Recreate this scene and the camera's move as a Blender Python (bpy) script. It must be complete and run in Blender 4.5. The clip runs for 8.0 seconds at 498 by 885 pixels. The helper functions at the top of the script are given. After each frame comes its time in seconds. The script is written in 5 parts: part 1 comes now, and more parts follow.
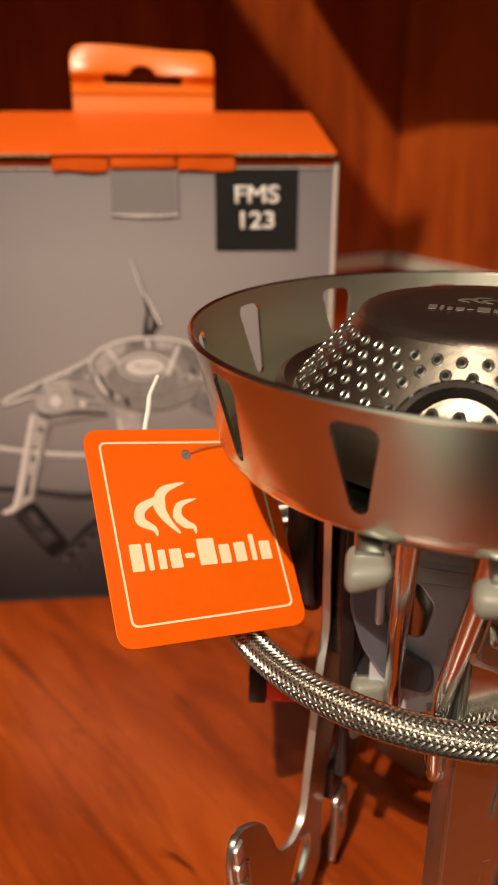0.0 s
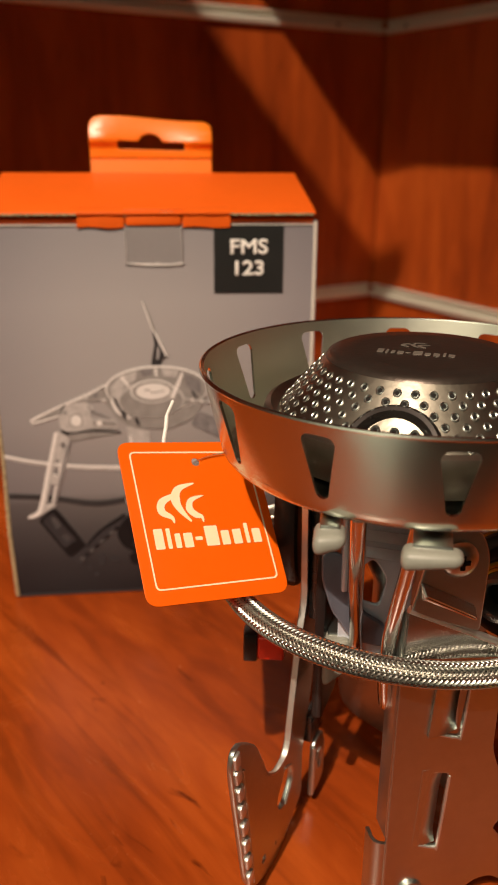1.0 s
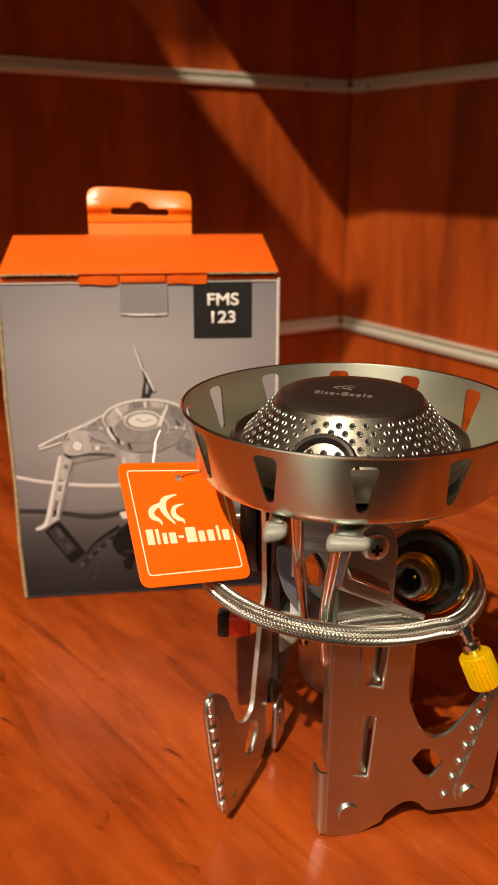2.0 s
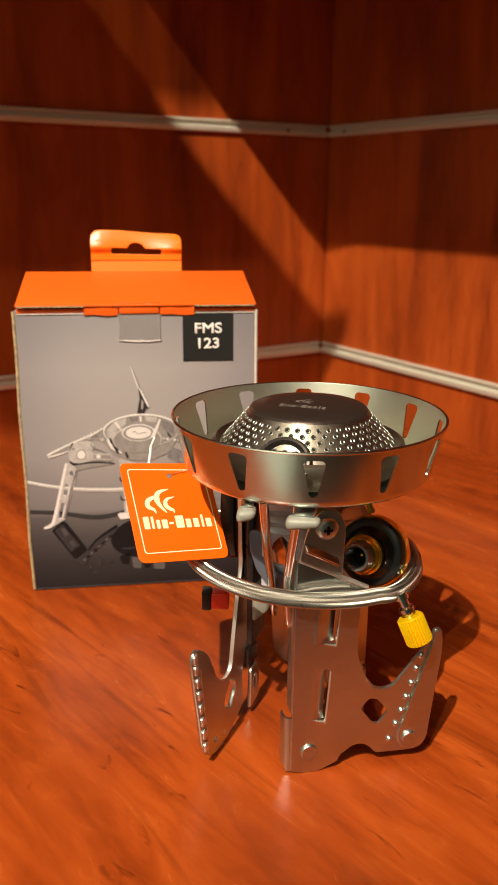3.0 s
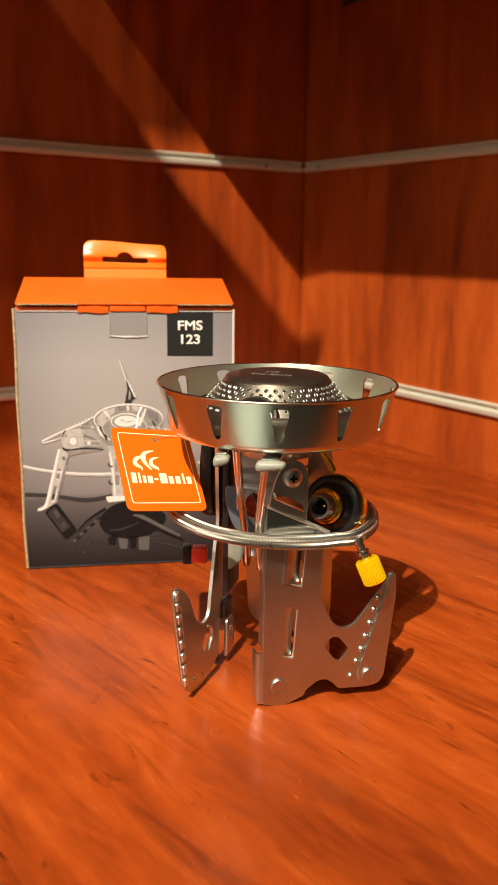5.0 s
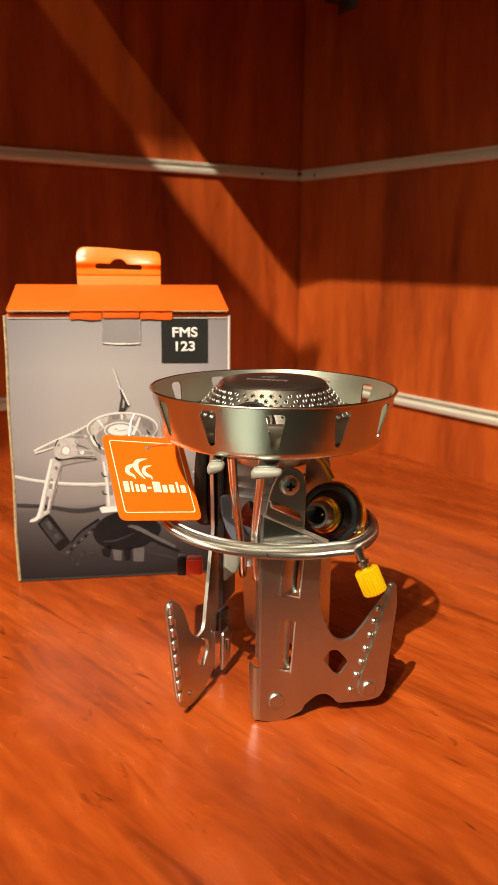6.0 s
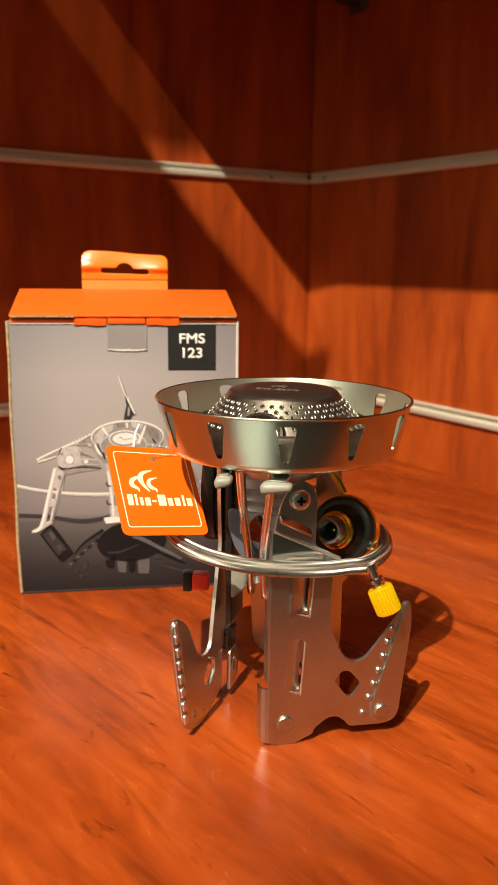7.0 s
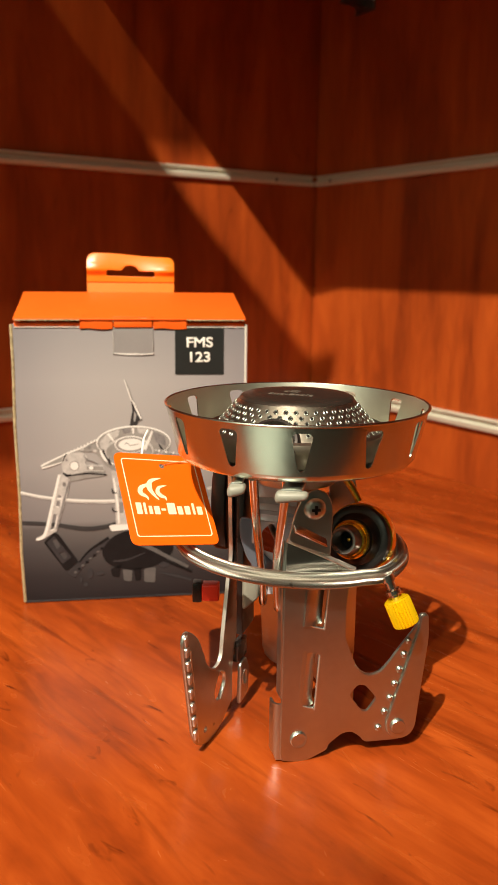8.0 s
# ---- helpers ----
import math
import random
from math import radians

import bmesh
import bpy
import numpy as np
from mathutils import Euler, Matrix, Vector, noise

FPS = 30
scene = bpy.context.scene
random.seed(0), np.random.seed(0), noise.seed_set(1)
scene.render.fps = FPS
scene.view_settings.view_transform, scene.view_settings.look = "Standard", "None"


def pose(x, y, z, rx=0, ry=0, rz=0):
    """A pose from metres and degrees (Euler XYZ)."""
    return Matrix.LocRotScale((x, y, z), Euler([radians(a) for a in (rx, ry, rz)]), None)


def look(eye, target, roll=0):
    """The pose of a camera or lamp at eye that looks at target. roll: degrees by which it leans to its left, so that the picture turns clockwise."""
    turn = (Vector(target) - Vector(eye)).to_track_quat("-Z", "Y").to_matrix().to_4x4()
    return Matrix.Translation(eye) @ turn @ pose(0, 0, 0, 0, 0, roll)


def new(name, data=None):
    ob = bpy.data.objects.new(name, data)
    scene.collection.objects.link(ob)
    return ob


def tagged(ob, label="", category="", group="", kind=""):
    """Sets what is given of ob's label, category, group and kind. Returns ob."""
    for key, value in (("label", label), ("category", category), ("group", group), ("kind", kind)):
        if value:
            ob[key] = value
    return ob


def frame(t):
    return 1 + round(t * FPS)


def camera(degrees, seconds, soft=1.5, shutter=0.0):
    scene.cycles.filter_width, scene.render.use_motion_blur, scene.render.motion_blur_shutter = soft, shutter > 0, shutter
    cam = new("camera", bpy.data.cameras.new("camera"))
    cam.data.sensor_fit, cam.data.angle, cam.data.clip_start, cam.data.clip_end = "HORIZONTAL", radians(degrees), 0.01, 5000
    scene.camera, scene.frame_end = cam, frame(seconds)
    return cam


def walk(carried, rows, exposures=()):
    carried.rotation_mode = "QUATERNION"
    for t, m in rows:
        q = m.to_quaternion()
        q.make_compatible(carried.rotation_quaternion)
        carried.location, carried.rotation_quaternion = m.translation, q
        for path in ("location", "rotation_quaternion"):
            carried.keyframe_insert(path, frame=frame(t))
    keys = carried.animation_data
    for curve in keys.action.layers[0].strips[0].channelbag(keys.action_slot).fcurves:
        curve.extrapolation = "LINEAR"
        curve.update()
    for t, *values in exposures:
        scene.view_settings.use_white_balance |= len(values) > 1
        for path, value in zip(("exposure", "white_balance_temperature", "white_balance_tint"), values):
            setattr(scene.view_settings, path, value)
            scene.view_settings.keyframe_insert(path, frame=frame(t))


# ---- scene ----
cam = camera(33.8, 8.0)
PATH = [
    (0.0, (-0.1027, -0.0953, 0.1646), (0.3694, 0.7056, -0.2040), 0.12),
    (0.5, (-0.1149, -0.1106, 0.1720), (0.3638, 0.6914, -0.1854), 0.28),
    (1.0, (-0.1260, -0.1325, 0.1792), (0.3608, 0.6698, -0.1662), 0.35),
    (2.5, (-0.1634, -0.2070, 0.2063), (0.3503, 0.5942, -0.1006), 0.27),
    (3.0, (-0.1764, -0.2320, 0.2098), (0.3438, 0.5703, -0.0828), 0.46),
    (3.5, (-0.1902, -0.2567, 0.2103), (0.3438, 0.5449, -0.0583), 0.61),
    (4.0, (-0.2010, -0.2720, 0.2100), (0.3374, 0.5327, -0.0400), 0.58),
    (4.5, (-0.2013, -0.2755, 0.1980), (0.3401, 0.5291, -0.0457), 0.80),
    (6.0, (-0.1944, -0.2687, 0.1843), (0.3540, 0.5375, -0.0376), 0.57),
    (6.5, (-0.1913, -0.2620, 0.1837), (0.3522, 0.5482, -0.0360), 0.61),
    (7.0, (-0.1876, -0.2573, 0.1847), (0.3541, 0.5546, -0.0332), 0.70),
    (7.5, (-0.1839, -0.2531, 0.1832), (0.3602, 0.5581, -0.0312), 0.80),
    (8.0, (-0.1861, -0.2468, 0.1835), (0.3558, 0.5662, -0.0294), 0.70),
]
walk(cam, [(t, look(eye, target, roll)) for t, eye, target, roll in PATH], [(0.0, -0.80, 6900, 20), (1.0, -0.72, 6880, 19), (2.5, -0.33, 6680, 14), (3.5, -0.12, 6550, 11), (4.5, -0.02, 6500, 10), (6.0, 0.05, 6500, 10), (7.0, 0.0, 6500, 10), (8.0, -0.03, 6500, 9)])

# the lens focuses on the hang tag
tag = new("hang_tag")
cam.data.dof.use_dof, cam.data.dof.focus_object, cam.data.dof.aperture_fstop = True, tag, 27

# ---- light ----
world = bpy.data.worlds.new("world")
world.use_nodes = True
world.node_tree.nodes["Background"].inputs["Color"].default_value = (1.0, 0.9, 0.8, 1)
world.node_tree.nodes["Background"].inputs["Strength"].default_value = 0.02
scene.world = world


def spot(name, eye, target, watts, radius, degrees, colour):
    data = bpy.data.lights.new(name, "SPOT")
    data.energy, data.shadow_soft_size, data.spot_size, data.spot_blend, data.color = watts, radius, radians(degrees), 0.9, colour
    ob = new(name, data)
    ob.matrix_world = look(eye, target)
    return ob


spot("track_spot", (-1.37, -0.87, 2.10), (0.12, 0.30, 0.11), 510, 0.014, 31, (1.0, 0.86, 0.66))
spot("track_spot_far", (-1.37, -1.07, 2.10), (0.12, 0.22, 0.08), 75, 0.014, 34, (1.0, 0.86, 0.66))
# the third lamp is added: its floor pool gives the bowl a bright reflection
spot("floor_pool_lamp", (-1.46, -0.72, 2.25), (-1.32, -0.62, -0.9), 4200, 0.05, 21, (0.94, 1.0, 0.80))
# unseen area lamp added as fill for the shaded wood and the steel
near_fill = bpy.data.lights.new("fill_light", "AREA")
near_fill.energy, near_fill.size, near_fill.color = 28, 1.4, (0.94, 1.0, 0.78)
glow = new("fill_light", near_fill)
glow.matrix_world = look((-2.65, -0.70, 2.28), (-2.70, -0.70, 0))
# second added fill lamp, further from the shelf
far_fill = bpy.data.lights.new("fill_light_far", "AREA")
far_fill.energy, far_fill.size, far_fill.color = 19, 1.4, (0.94, 1.0, 0.78)
glow = new("fill_light_far", far_fill)
glow.matrix_world = look((-2.65, -1.9, 2.25), (-2.9, -1.9, 0), 0.0)


# ---- materials ----
def mat(name, base, rough=0.5, metal=0.0, var=0.12, scale=60.0, bump=0.0, bump_scale=None, stretch=(1, 1, 1), rvar=0.08, coat=0.0):
    m = bpy.data.materials.new(name)
    m.use_nodes = True
    nt = m.node_tree
    b = nt.nodes["Principled BSDF"]
    b.inputs["Metallic"].default_value = metal
    b.inputs["Coat Weight"].default_value = coat
    b.inputs["Coat Roughness"].default_value = 0.15
    tc = nt.nodes.new("ShaderNodeTexCoord")
    mp = nt.nodes.new("ShaderNodeMapping")
    mp.inputs["Scale"].default_value = stretch
    nt.links.new(tc.outputs["Object"], mp.inputs["Vector"])
    n1 = nt.nodes.new("ShaderNodeTexNoise")
    n1.inputs["Scale"].default_value, n1.inputs["Detail"].default_value, n1.inputs["Roughness"].default_value = scale, 6, 0.6
    n2 = nt.nodes.new("ShaderNodeTexNoise")
    n2.inputs["Scale"].default_value, n2.inputs["Detail"].default_value = scale * 9, 3
    nt.links.new(mp.outputs[0], n1.inputs["Vector"])
    nt.links.new(mp.outputs[0], n2.inputs["Vector"])
    mix = nt.nodes.new("ShaderNodeMath")
    mix.operation = "MULTIPLY_ADD"
    mix.inputs[1].default_value = 0.4
    nt.links.new(n2.outputs["Fac"], mix.inputs[0])
    half = nt.nodes.new("ShaderNodeMath")
    half.operation = "MULTIPLY"
    half.inputs[1].default_value = 0.6
    nt.links.new(n1.outputs["Fac"], half.inputs[0])
    nt.links.new(half.outputs[0], mix.inputs[2])
    ramp = nt.nodes.new("ShaderNodeValToRGB")
    lo = [max(0, c * (1 - var)) for c in base]
    hi = [min(1, c * (1 + var)) for c in base]
    ramp.color_ramp.elements[0].position, ramp.color_ramp.elements[1].position = 0.3, 0.7
    ramp.color_ramp.elements[0].color, ramp.color_ramp.elements[1].color = (*lo, 1), (*hi, 1)
    nt.links.new(mix.outputs[0], ramp.inputs["Fac"])
    nt.links.new(ramp.outputs["Color"], b.inputs["Base Color"])
    mr = nt.nodes.new("ShaderNodeMapRange")
    mr.inputs["To Min"].default_value, mr.inputs["To Max"].default_value = max(0.02, rough - rvar), min(1, rough + rvar)
    nt.links.new(n1.outputs["Fac"], mr.inputs["Value"])
    nt.links.new(mr.outputs[0], b.inputs["Roughness"])
    if bump:
        n3 = nt.nodes.new("ShaderNodeTexNoise")
        n3.inputs["Scale"].default_value, n3.inputs["Detail"].default_value = bump_scale or scale * 12, 4
        nt.links.new(mp.outputs[0], n3.inputs["Vector"])
        bp = nt.nodes.new("ShaderNodeBump")
        bp.inputs["Strength"].default_value, bp.inputs["Distance"].default_value = bump, 0.0004
        nt.links.new(n3.outputs["Fac"], bp.inputs["Height"])
        nt.links.new(bp.outputs["Normal"], b.inputs["Normal"])
    return m


def wood(name, axis, dark, mid, light, rough, size=1.0, turn=0.0, fleck=0.6, blend=0.45, mottle=0.12, vein=0.0):
    """Cherry-toned laminate: long grain along one axis, with broad figure, fine pores and short dark flecks."""
    m = bpy.data.materials.new(name)
    m.use_nodes = True
    nt = m.node_tree
    b = nt.nodes["Principled BSDF"]
    b.inputs["Specular IOR Level"].default_value = 0.32
    tc = nt.nodes.new("ShaderNodeTexCoord")
    swing = nt.nodes.new("ShaderNodeMapping")
    swing.inputs["Rotation"].default_value = (0, 0, radians(turn))
    nt.links.new(tc.outputs["Object"], swing.inputs["Vector"])

    def layer(along, across, detail, distortion=0.0):
        mp = nt.nodes.new("ShaderNodeMapping")
        s = [across, across, across]
        s[axis] = along
        mp.inputs["Scale"].default_value = [v / size for v in s]
        nt.links.new(swing.outputs[0], mp.inputs["Vector"])
        n = nt.nodes.new("ShaderNodeTexNoise")
        n.inputs["Scale"].default_value, n.inputs["Detail"].default_value = 1.0, detail
        n.inputs["Distortion"].default_value = distortion
        nt.links.new(mp.outputs[0], n.inputs["Vector"])
        return n.outputs["Fac"]

    broad, fine, pores, flecks, veins = layer(4.0, 22, 5, 1.5), layer(24, 95, 6, 1.6), layer(50, 900, 2), layer(34, 120, 3, 1.2), layer(11, 120, 5, 0.7)
    a = nt.nodes.new("ShaderNodeMix")
    a.inputs["Factor"].default_value = blend
    nt.links.new(broad, a.inputs["A"])
    nt.links.new(fine, a.inputs["B"])
    ramp = nt.nodes.new("ShaderNodeValToRGB")
    els = ramp.color_ramp.elements
    els[0].position, els[0].color = 0.36, (*dark, 1)
    els[1].position, els[1].color = 0.64, (*light, 1)
    e = els.new(0.5)
    e.color = (*mid, 1)
    blot = nt.nodes.new("ShaderNodeMix")
    blot.inputs["Factor"].default_value = mottle
    nt.links.new(a.outputs["Result"], blot.inputs["A"])
    nt.links.new(layer(5, 34, 5, 0.8), blot.inputs["B"])
    nt.links.new(blot.outputs["Result"], ramp.inputs["Fac"])
    fr = nt.nodes.new("ShaderNodeMapRange")
    fr.inputs["From Min"].default_value, fr.inputs["From Max"].default_value = 0.66, 0.78
    fr.inputs["To Max"].default_value = fleck
    nt.links.new(flecks, fr.inputs["Value"])
    fl = nt.nodes.new("ShaderNodeMix")
    fl.data_type = "RGBA"
    fl.inputs["B"].default_value = (dark[0] * 0.45, dark[1] * 0.45, dark[2] * 0.5, 1)
    nt.links.new(fr.outputs[0], fl.inputs["Factor"])
    nt.links.new(ramp.outputs["Color"], fl.inputs["A"])
    streak = nt.nodes.new("ShaderNodeMapRange")
    streak.inputs["From Min"].default_value, streak.inputs["From Max"].default_value = 0.54, 0.76
    streak.inputs["To Max"].default_value = vein
    nt.links.new(veins, streak.inputs["Value"])
    vn = nt.nodes.new("ShaderNodeMix")
    vn.data_type = "RGBA"
    vn.inputs["B"].default_value = (dark[0] * 0.55, dark[1] * 0.5, dark[2] * 0.5, 1)
    nt.links.new(streak.outputs[0], vn.inputs["Factor"])
    nt.links.new(fl.outputs["Result"], vn.inputs["A"])
    nt.links.new(vn.outputs["Result"], b.inputs["Base Color"])
    mr = nt.nodes.new("ShaderNodeMapRange")
    mr.inputs["To Min"].default_value, mr.inputs["To Max"].default_value = rough - 0.08, rough + 0.1
    nt.links.new(fine, mr.inputs["Value"])
    nt.links.new(mr.outputs[0], b.inputs["Roughness"])
    bp = nt.nodes.new("ShaderNodeBump")
    bp.inputs["Strength"].default_value, bp.inputs["Distance"].default_value = 0.12, 0.0003
    nt.links.new(pores, bp.inputs["Height"])
    nt.links.new(bp.outputs["Normal"], b.inputs["Normal"])
    return m


M_WALL = wood("cherry_slatwall", 2, (0.20, 0.032, 0.006), (0.35, 0.060, 0.009), (0.47, 0.092, 0.013), 0.38, 1.25, fleck=0.35, blend=0.25, mottle=0.3, vein=0.12)
M_TABLE = wood("cherry_shelf", 1, (0.170, 0.0245, 0.0045), (0.315, 0.051, 0.007), (0.45, 0.085, 0.0125), 0.24, 1.0, -6.4, 0.8, 0.34, 0.42, 0.60)
M_ROOM = mat("room_paint", (0.22, 0.215, 0.185), 0.8, scale=3)
M_FLOOR = mat("shop_floor", (0.10, 0.098, 0.085), 0.5, scale=5)
# pale so that the unseen left wall bounces light into the steel
M_SIDE = mat("pale_bounce_paint", (0.80, 0.79, 0.70), 0.8, scale=3)
M_CEILING = mat("ceiling_paint", (0.70, 0.70, 0.62), 0.8, scale=3)
M_ALU = mat("satin_aluminium", (0.68, 0.68, 0.58), 0.42, 0.35, 0.06, 30, 0.1, stretch=(1, 1, 20))
M_STEEL = mat("brushed_steel", (0.55, 0.585, 0.55), 0.33, 1.0, 0.06, 40, 0.04, 900, (1, 1, 12), 0.05)
# paler copy of the steel: edges get their catch of light from its colour
M_BRIGHT = mat("bright_edge_glint", (0.80, 0.80, 0.76), 0.48, 1.0, 0.05, 40)
# paler, rougher copy of bowl_steel that stands in for light inside the bowl
M_BOWL_INSIDE = mat("bowl_steel_inside", (0.66, 0.66, 0.56), 0.40, 1.0, 0.02, 18, rvar=0.025)
M_BOWL = mat("bowl_steel", (0.59, 0.60, 0.53), 0.22, 1.0, 0.02, 18, rvar=0.025)
M_DOME = mat("perforated_steel", (0.36, 0.33, 0.27), 0.34, 1.0, 0.08, 60, 0.1)
M_CAP = mat("dark_burner_cap", (0.075, 0.058, 0.048), 0.32, 0.7, 0.15, 80, 0.1)
M_CHROME = mat("polished_rod", (0.68, 0.67, 0.65), 0.16, 1.0, 0.05, 40, rvar=0.03)
# black that stands in for the shade inside holes and slits
M_HOLE = mat("hole_shade", (0.006, 0.005, 0.004), 0.95)
M_WIRE = mat("braid_wire", (0.60, 0.58, 0.53), 0.30, 1.0, 0.1, 200)
M_HOSE = mat("hose_core", (0.05, 0.047, 0.042), 0.5, 0.6)
M_GREYPL = mat("grey_plastic", (0.26, 0.26, 0.22), 0.45, 0, 0.06, 80, 0.1)
M_RED = mat("red_plastic", (0.72, 0.035, 0.012), 0.35, 0, 0.08, 80)
M_BLACK = mat("black_plastic", (0.012, 0.011, 0.011), 0.32, 0, 0.2, 80, 0.1)
M_GOLD = mat("gold_anodised", (0.92, 0.60, 0.07), 0.24, 0.95, 0.06, 80)
M_YELLOW = mat("yellow_anodised", (0.95, 0.60, 0.005), 0.26, 0.45, 0.06, 120)
M_TAG = mat("orange_card", (0.86, 0.124, 0.003), 0.42, 0, 0.03, 60, 0.05)
M_LID = mat("orange_carton", (0.80, 0.12, 0.010), 0.45, 0, 0.05, 40, 0.08)
M_TAB = mat("glossy_orange_carton", (0.86, 0.19, 0.006), 0.36, 0, 0.05, 40, 0.05, coat=0.4)
M_TAB.node_tree.nodes["Principled BSDF"].inputs["Coat Roughness"].default_value = 0.36
for card_stock in (M_TAG, M_LID):
    card_stock.node_tree.nodes["Principled BSDF"].inputs["Specular IOR Level"].default_value = 0.25
M_CREAM = mat("cream_ink", (0.88, 0.78, 0.52), 0.5, 0, 0.03)
M_WHITE = mat("white_ink", (0.86, 0.84, 0.80), 0.5, 0, 0.03)
M_KRAFT = mat("kraft_edge", (0.38, 0.30, 0.17), 0.85, 0, 0.7, 260, 0.5)
M_LABEL = mat("black_print", (0.016, 0.018, 0.018), 0.4, 0, 0.1)
M_PAPER = mat("pale_paper", (0.62, 0.58, 0.52), 0.7, 0, 0.1, 100)
M_DARKPRINT = mat("charcoal_print", (0.040, 0.037, 0.041), 0.36, 0, 0.12, 50)
M_INK_WHITE = mat("ink_pale", (0.74, 0.71, 0.70), 0.45, 0, 0.08, 400)
M_INK_LIGHT = mat("ink_light", (0.45, 0.425, 0.42), 0.45, 0, 0.3, 380)
M_INK_SOFT = mat("ink_soft", (0.27, 0.252, 0.245), 0.45, 0, 0.25, 240)
M_INK_MID = mat("ink_mid", (0.20, 0.185, 0.19), 0.45, 0, 0.55, 420)
M_INK_GREY = mat("ink_grey", (0.105, 0.097, 0.098), 0.45, 0, 0.2, 200)
M_INK_DARK = mat("ink_dark", (0.040, 0.037, 0.039), 0.45, 0, 0.2, 300)
M_INK_BLACK = mat("ink_black", (0.011, 0.010, 0.011), 0.45, 0, 0.2, 200)
M_BLUESTEEL = mat("blue_grey_steel", (0.68, 0.71, 0.80), 0.24, 0.3, 0.08, 60, 0.1)
M_SLATE = mat("slate_grey_plate", (0.16, 0.18, 0.23), 0.3, 0.4, 0.1, 60)
M_POLISHED = mat("polished_plate", (0.66, 0.66, 0.63), 0.20, 1.0, 0.05, 40, 0.03, 300, rvar=0.03)
M_DARKSTEEL = mat("dark_steel", (0.20, 0.19, 0.18), 0.3, 0.9, 0.1, 80)
# near-black copy of the steel, with the shade put into its colour
M_NEARBLACK = mat("near_black_steel", (0.10, 0.09, 0.085), 0.28, 0.9, 0.1, 80)
M_MARK = mat("etched_mark", (0.30, 0.27, 0.23), 0.4, 0.6, 0.1)
M_NYLON = mat("clear_nylon", (0.90, 0.88, 0.84), 0.25, 0, 0.03)
# clear stuff of the strand that stands in for the card's crease shadow
M_CREASE = mat("clear_crease", (0.7, 0.68, 0.66), 0.3, 0, 0.05)
M_CREASE.node_tree.nodes["Principled BSDF"].inputs["Transmission Weight"].default_value = 0.95
M_FILM = mat("grey_flap", (0.265, 0.25, 0.255), 0.4, 0, 0.05)


def carton_print():
    """Grey printed face that runs from light grey down to charcoal."""
    m = mat("grey_carton_print", (0.3, 0.28, 0.29), 0.42, 0, 0.03, 25, 0.05)
    nt = m.node_tree
    b = nt.nodes["Principled BSDF"]
    tc = nt.nodes.new("ShaderNodeTexCoord")
    sp = nt.nodes.new("ShaderNodeSeparateXYZ")
    nt.links.new(tc.outputs["Object"], sp.inputs[0])
    mr = nt.nodes.new("ShaderNodeMapRange")
    mr.inputs["From Max"].default_value = 0.153
    nt.links.new(sp.outputs["Z"], mr.inputs["Value"])
    ramp = nt.nodes.new("ShaderNodeValToRGB")
    els = ramp.color_ramp.elements
    els[0].position, els[0].color = 0.0, (0.020, 0.019, 0.022, 1)
    els[1].position, els[1].color = 1.0, (0.250, 0.235, 0.245, 1)
    for p, c in ((0.10, (0.042, 0.039, 0.042)), (0.20, (0.085, 0.079, 0.081)), (0.275, (0.140, 0.128, 0.127)), (0.30, (0.235, 0.218, 0.222)), (0.5, (0.350, 0.325, 0.320)), (0.8, (0.350, 0.325, 0.326))):
        els.new(p).color = (*c, 1)
    nt.links.new(mr.outputs[0], ramp.inputs["Fac"])
    # the studio backdrop of the printed photograph is paler in its middle
    across = nt.nodes.new("ShaderNodeMapRange")
    across.inputs["From Max"].default_value = 0.1205
    nt.links.new(sp.outputs["X"], across.inputs["Value"])
    vig = nt.nodes.new("ShaderNodeValToRGB")
    vig.color_ramp.interpolation = "B_SPLINE"
    spots = vig.color_ramp.elements
    spots[0].position, spots[0].color = 0.0, (0.66, 0.65, 0.69, 1)
    spots[1].position, spots[1].color = 1.0, (0.74, 0.73, 0.78, 1)
    for p, c in ((0.22, (0.92, 0.91, 0.93)), (0.5, (1.0, 1.0, 1.0)), (0.8, (0.94, 0.93, 0.95))):
        spots.new(p).color = (*c, 1)
    nt.links.new(across.outputs[0], vig.inputs["Fac"])
    blend = nt.nodes.new("ShaderNodeMix")
    blend.data_type, blend.blend_type = "RGBA", "MULTIPLY"
    blend.inputs["Factor"].default_value = 1.0
    nt.links.new(ramp.outputs["Color"], blend.inputs["A"])
    nt.links.new(vig.outputs["Color"], blend.inputs["B"])
    nt.links.new(blend.outputs["Result"], b.inputs["Base Color"])
    return m


M_PRINT = carton_print()
for ink in (M_PRINT, M_DARKPRINT, M_INK_BLACK, M_INK_DARK, M_INK_GREY, M_INK_MID, M_INK_SOFT):
    ink.node_tree.nodes["Principled BSDF"].inputs["Specular IOR Level"].default_value = 0.18


# ---- builders ----
def mesh_of(name, bm, material, smooth=True):
    me = bpy.data.meshes.new(name)
    bmesh.ops.recalc_face_normals(bm, faces=bm.faces)
    bm.to_mesh(me)
    bm.free()
    if smooth:
        me.shade_smooth()
        me.set_sharp_from_angle(angle=radians(35))
    me.materials.append(material)
    return me


def part(name, bm, material, parent=None, label="", m=None, smooth=True):
    ob = new(name, bm if isinstance(bm, bpy.types.Mesh) else mesh_of(name, bm, material, smooth))
    if parent is not None:
        ob.parent = parent
    if m is not None:
        ob.matrix_local = m
    return tagged(ob, label)


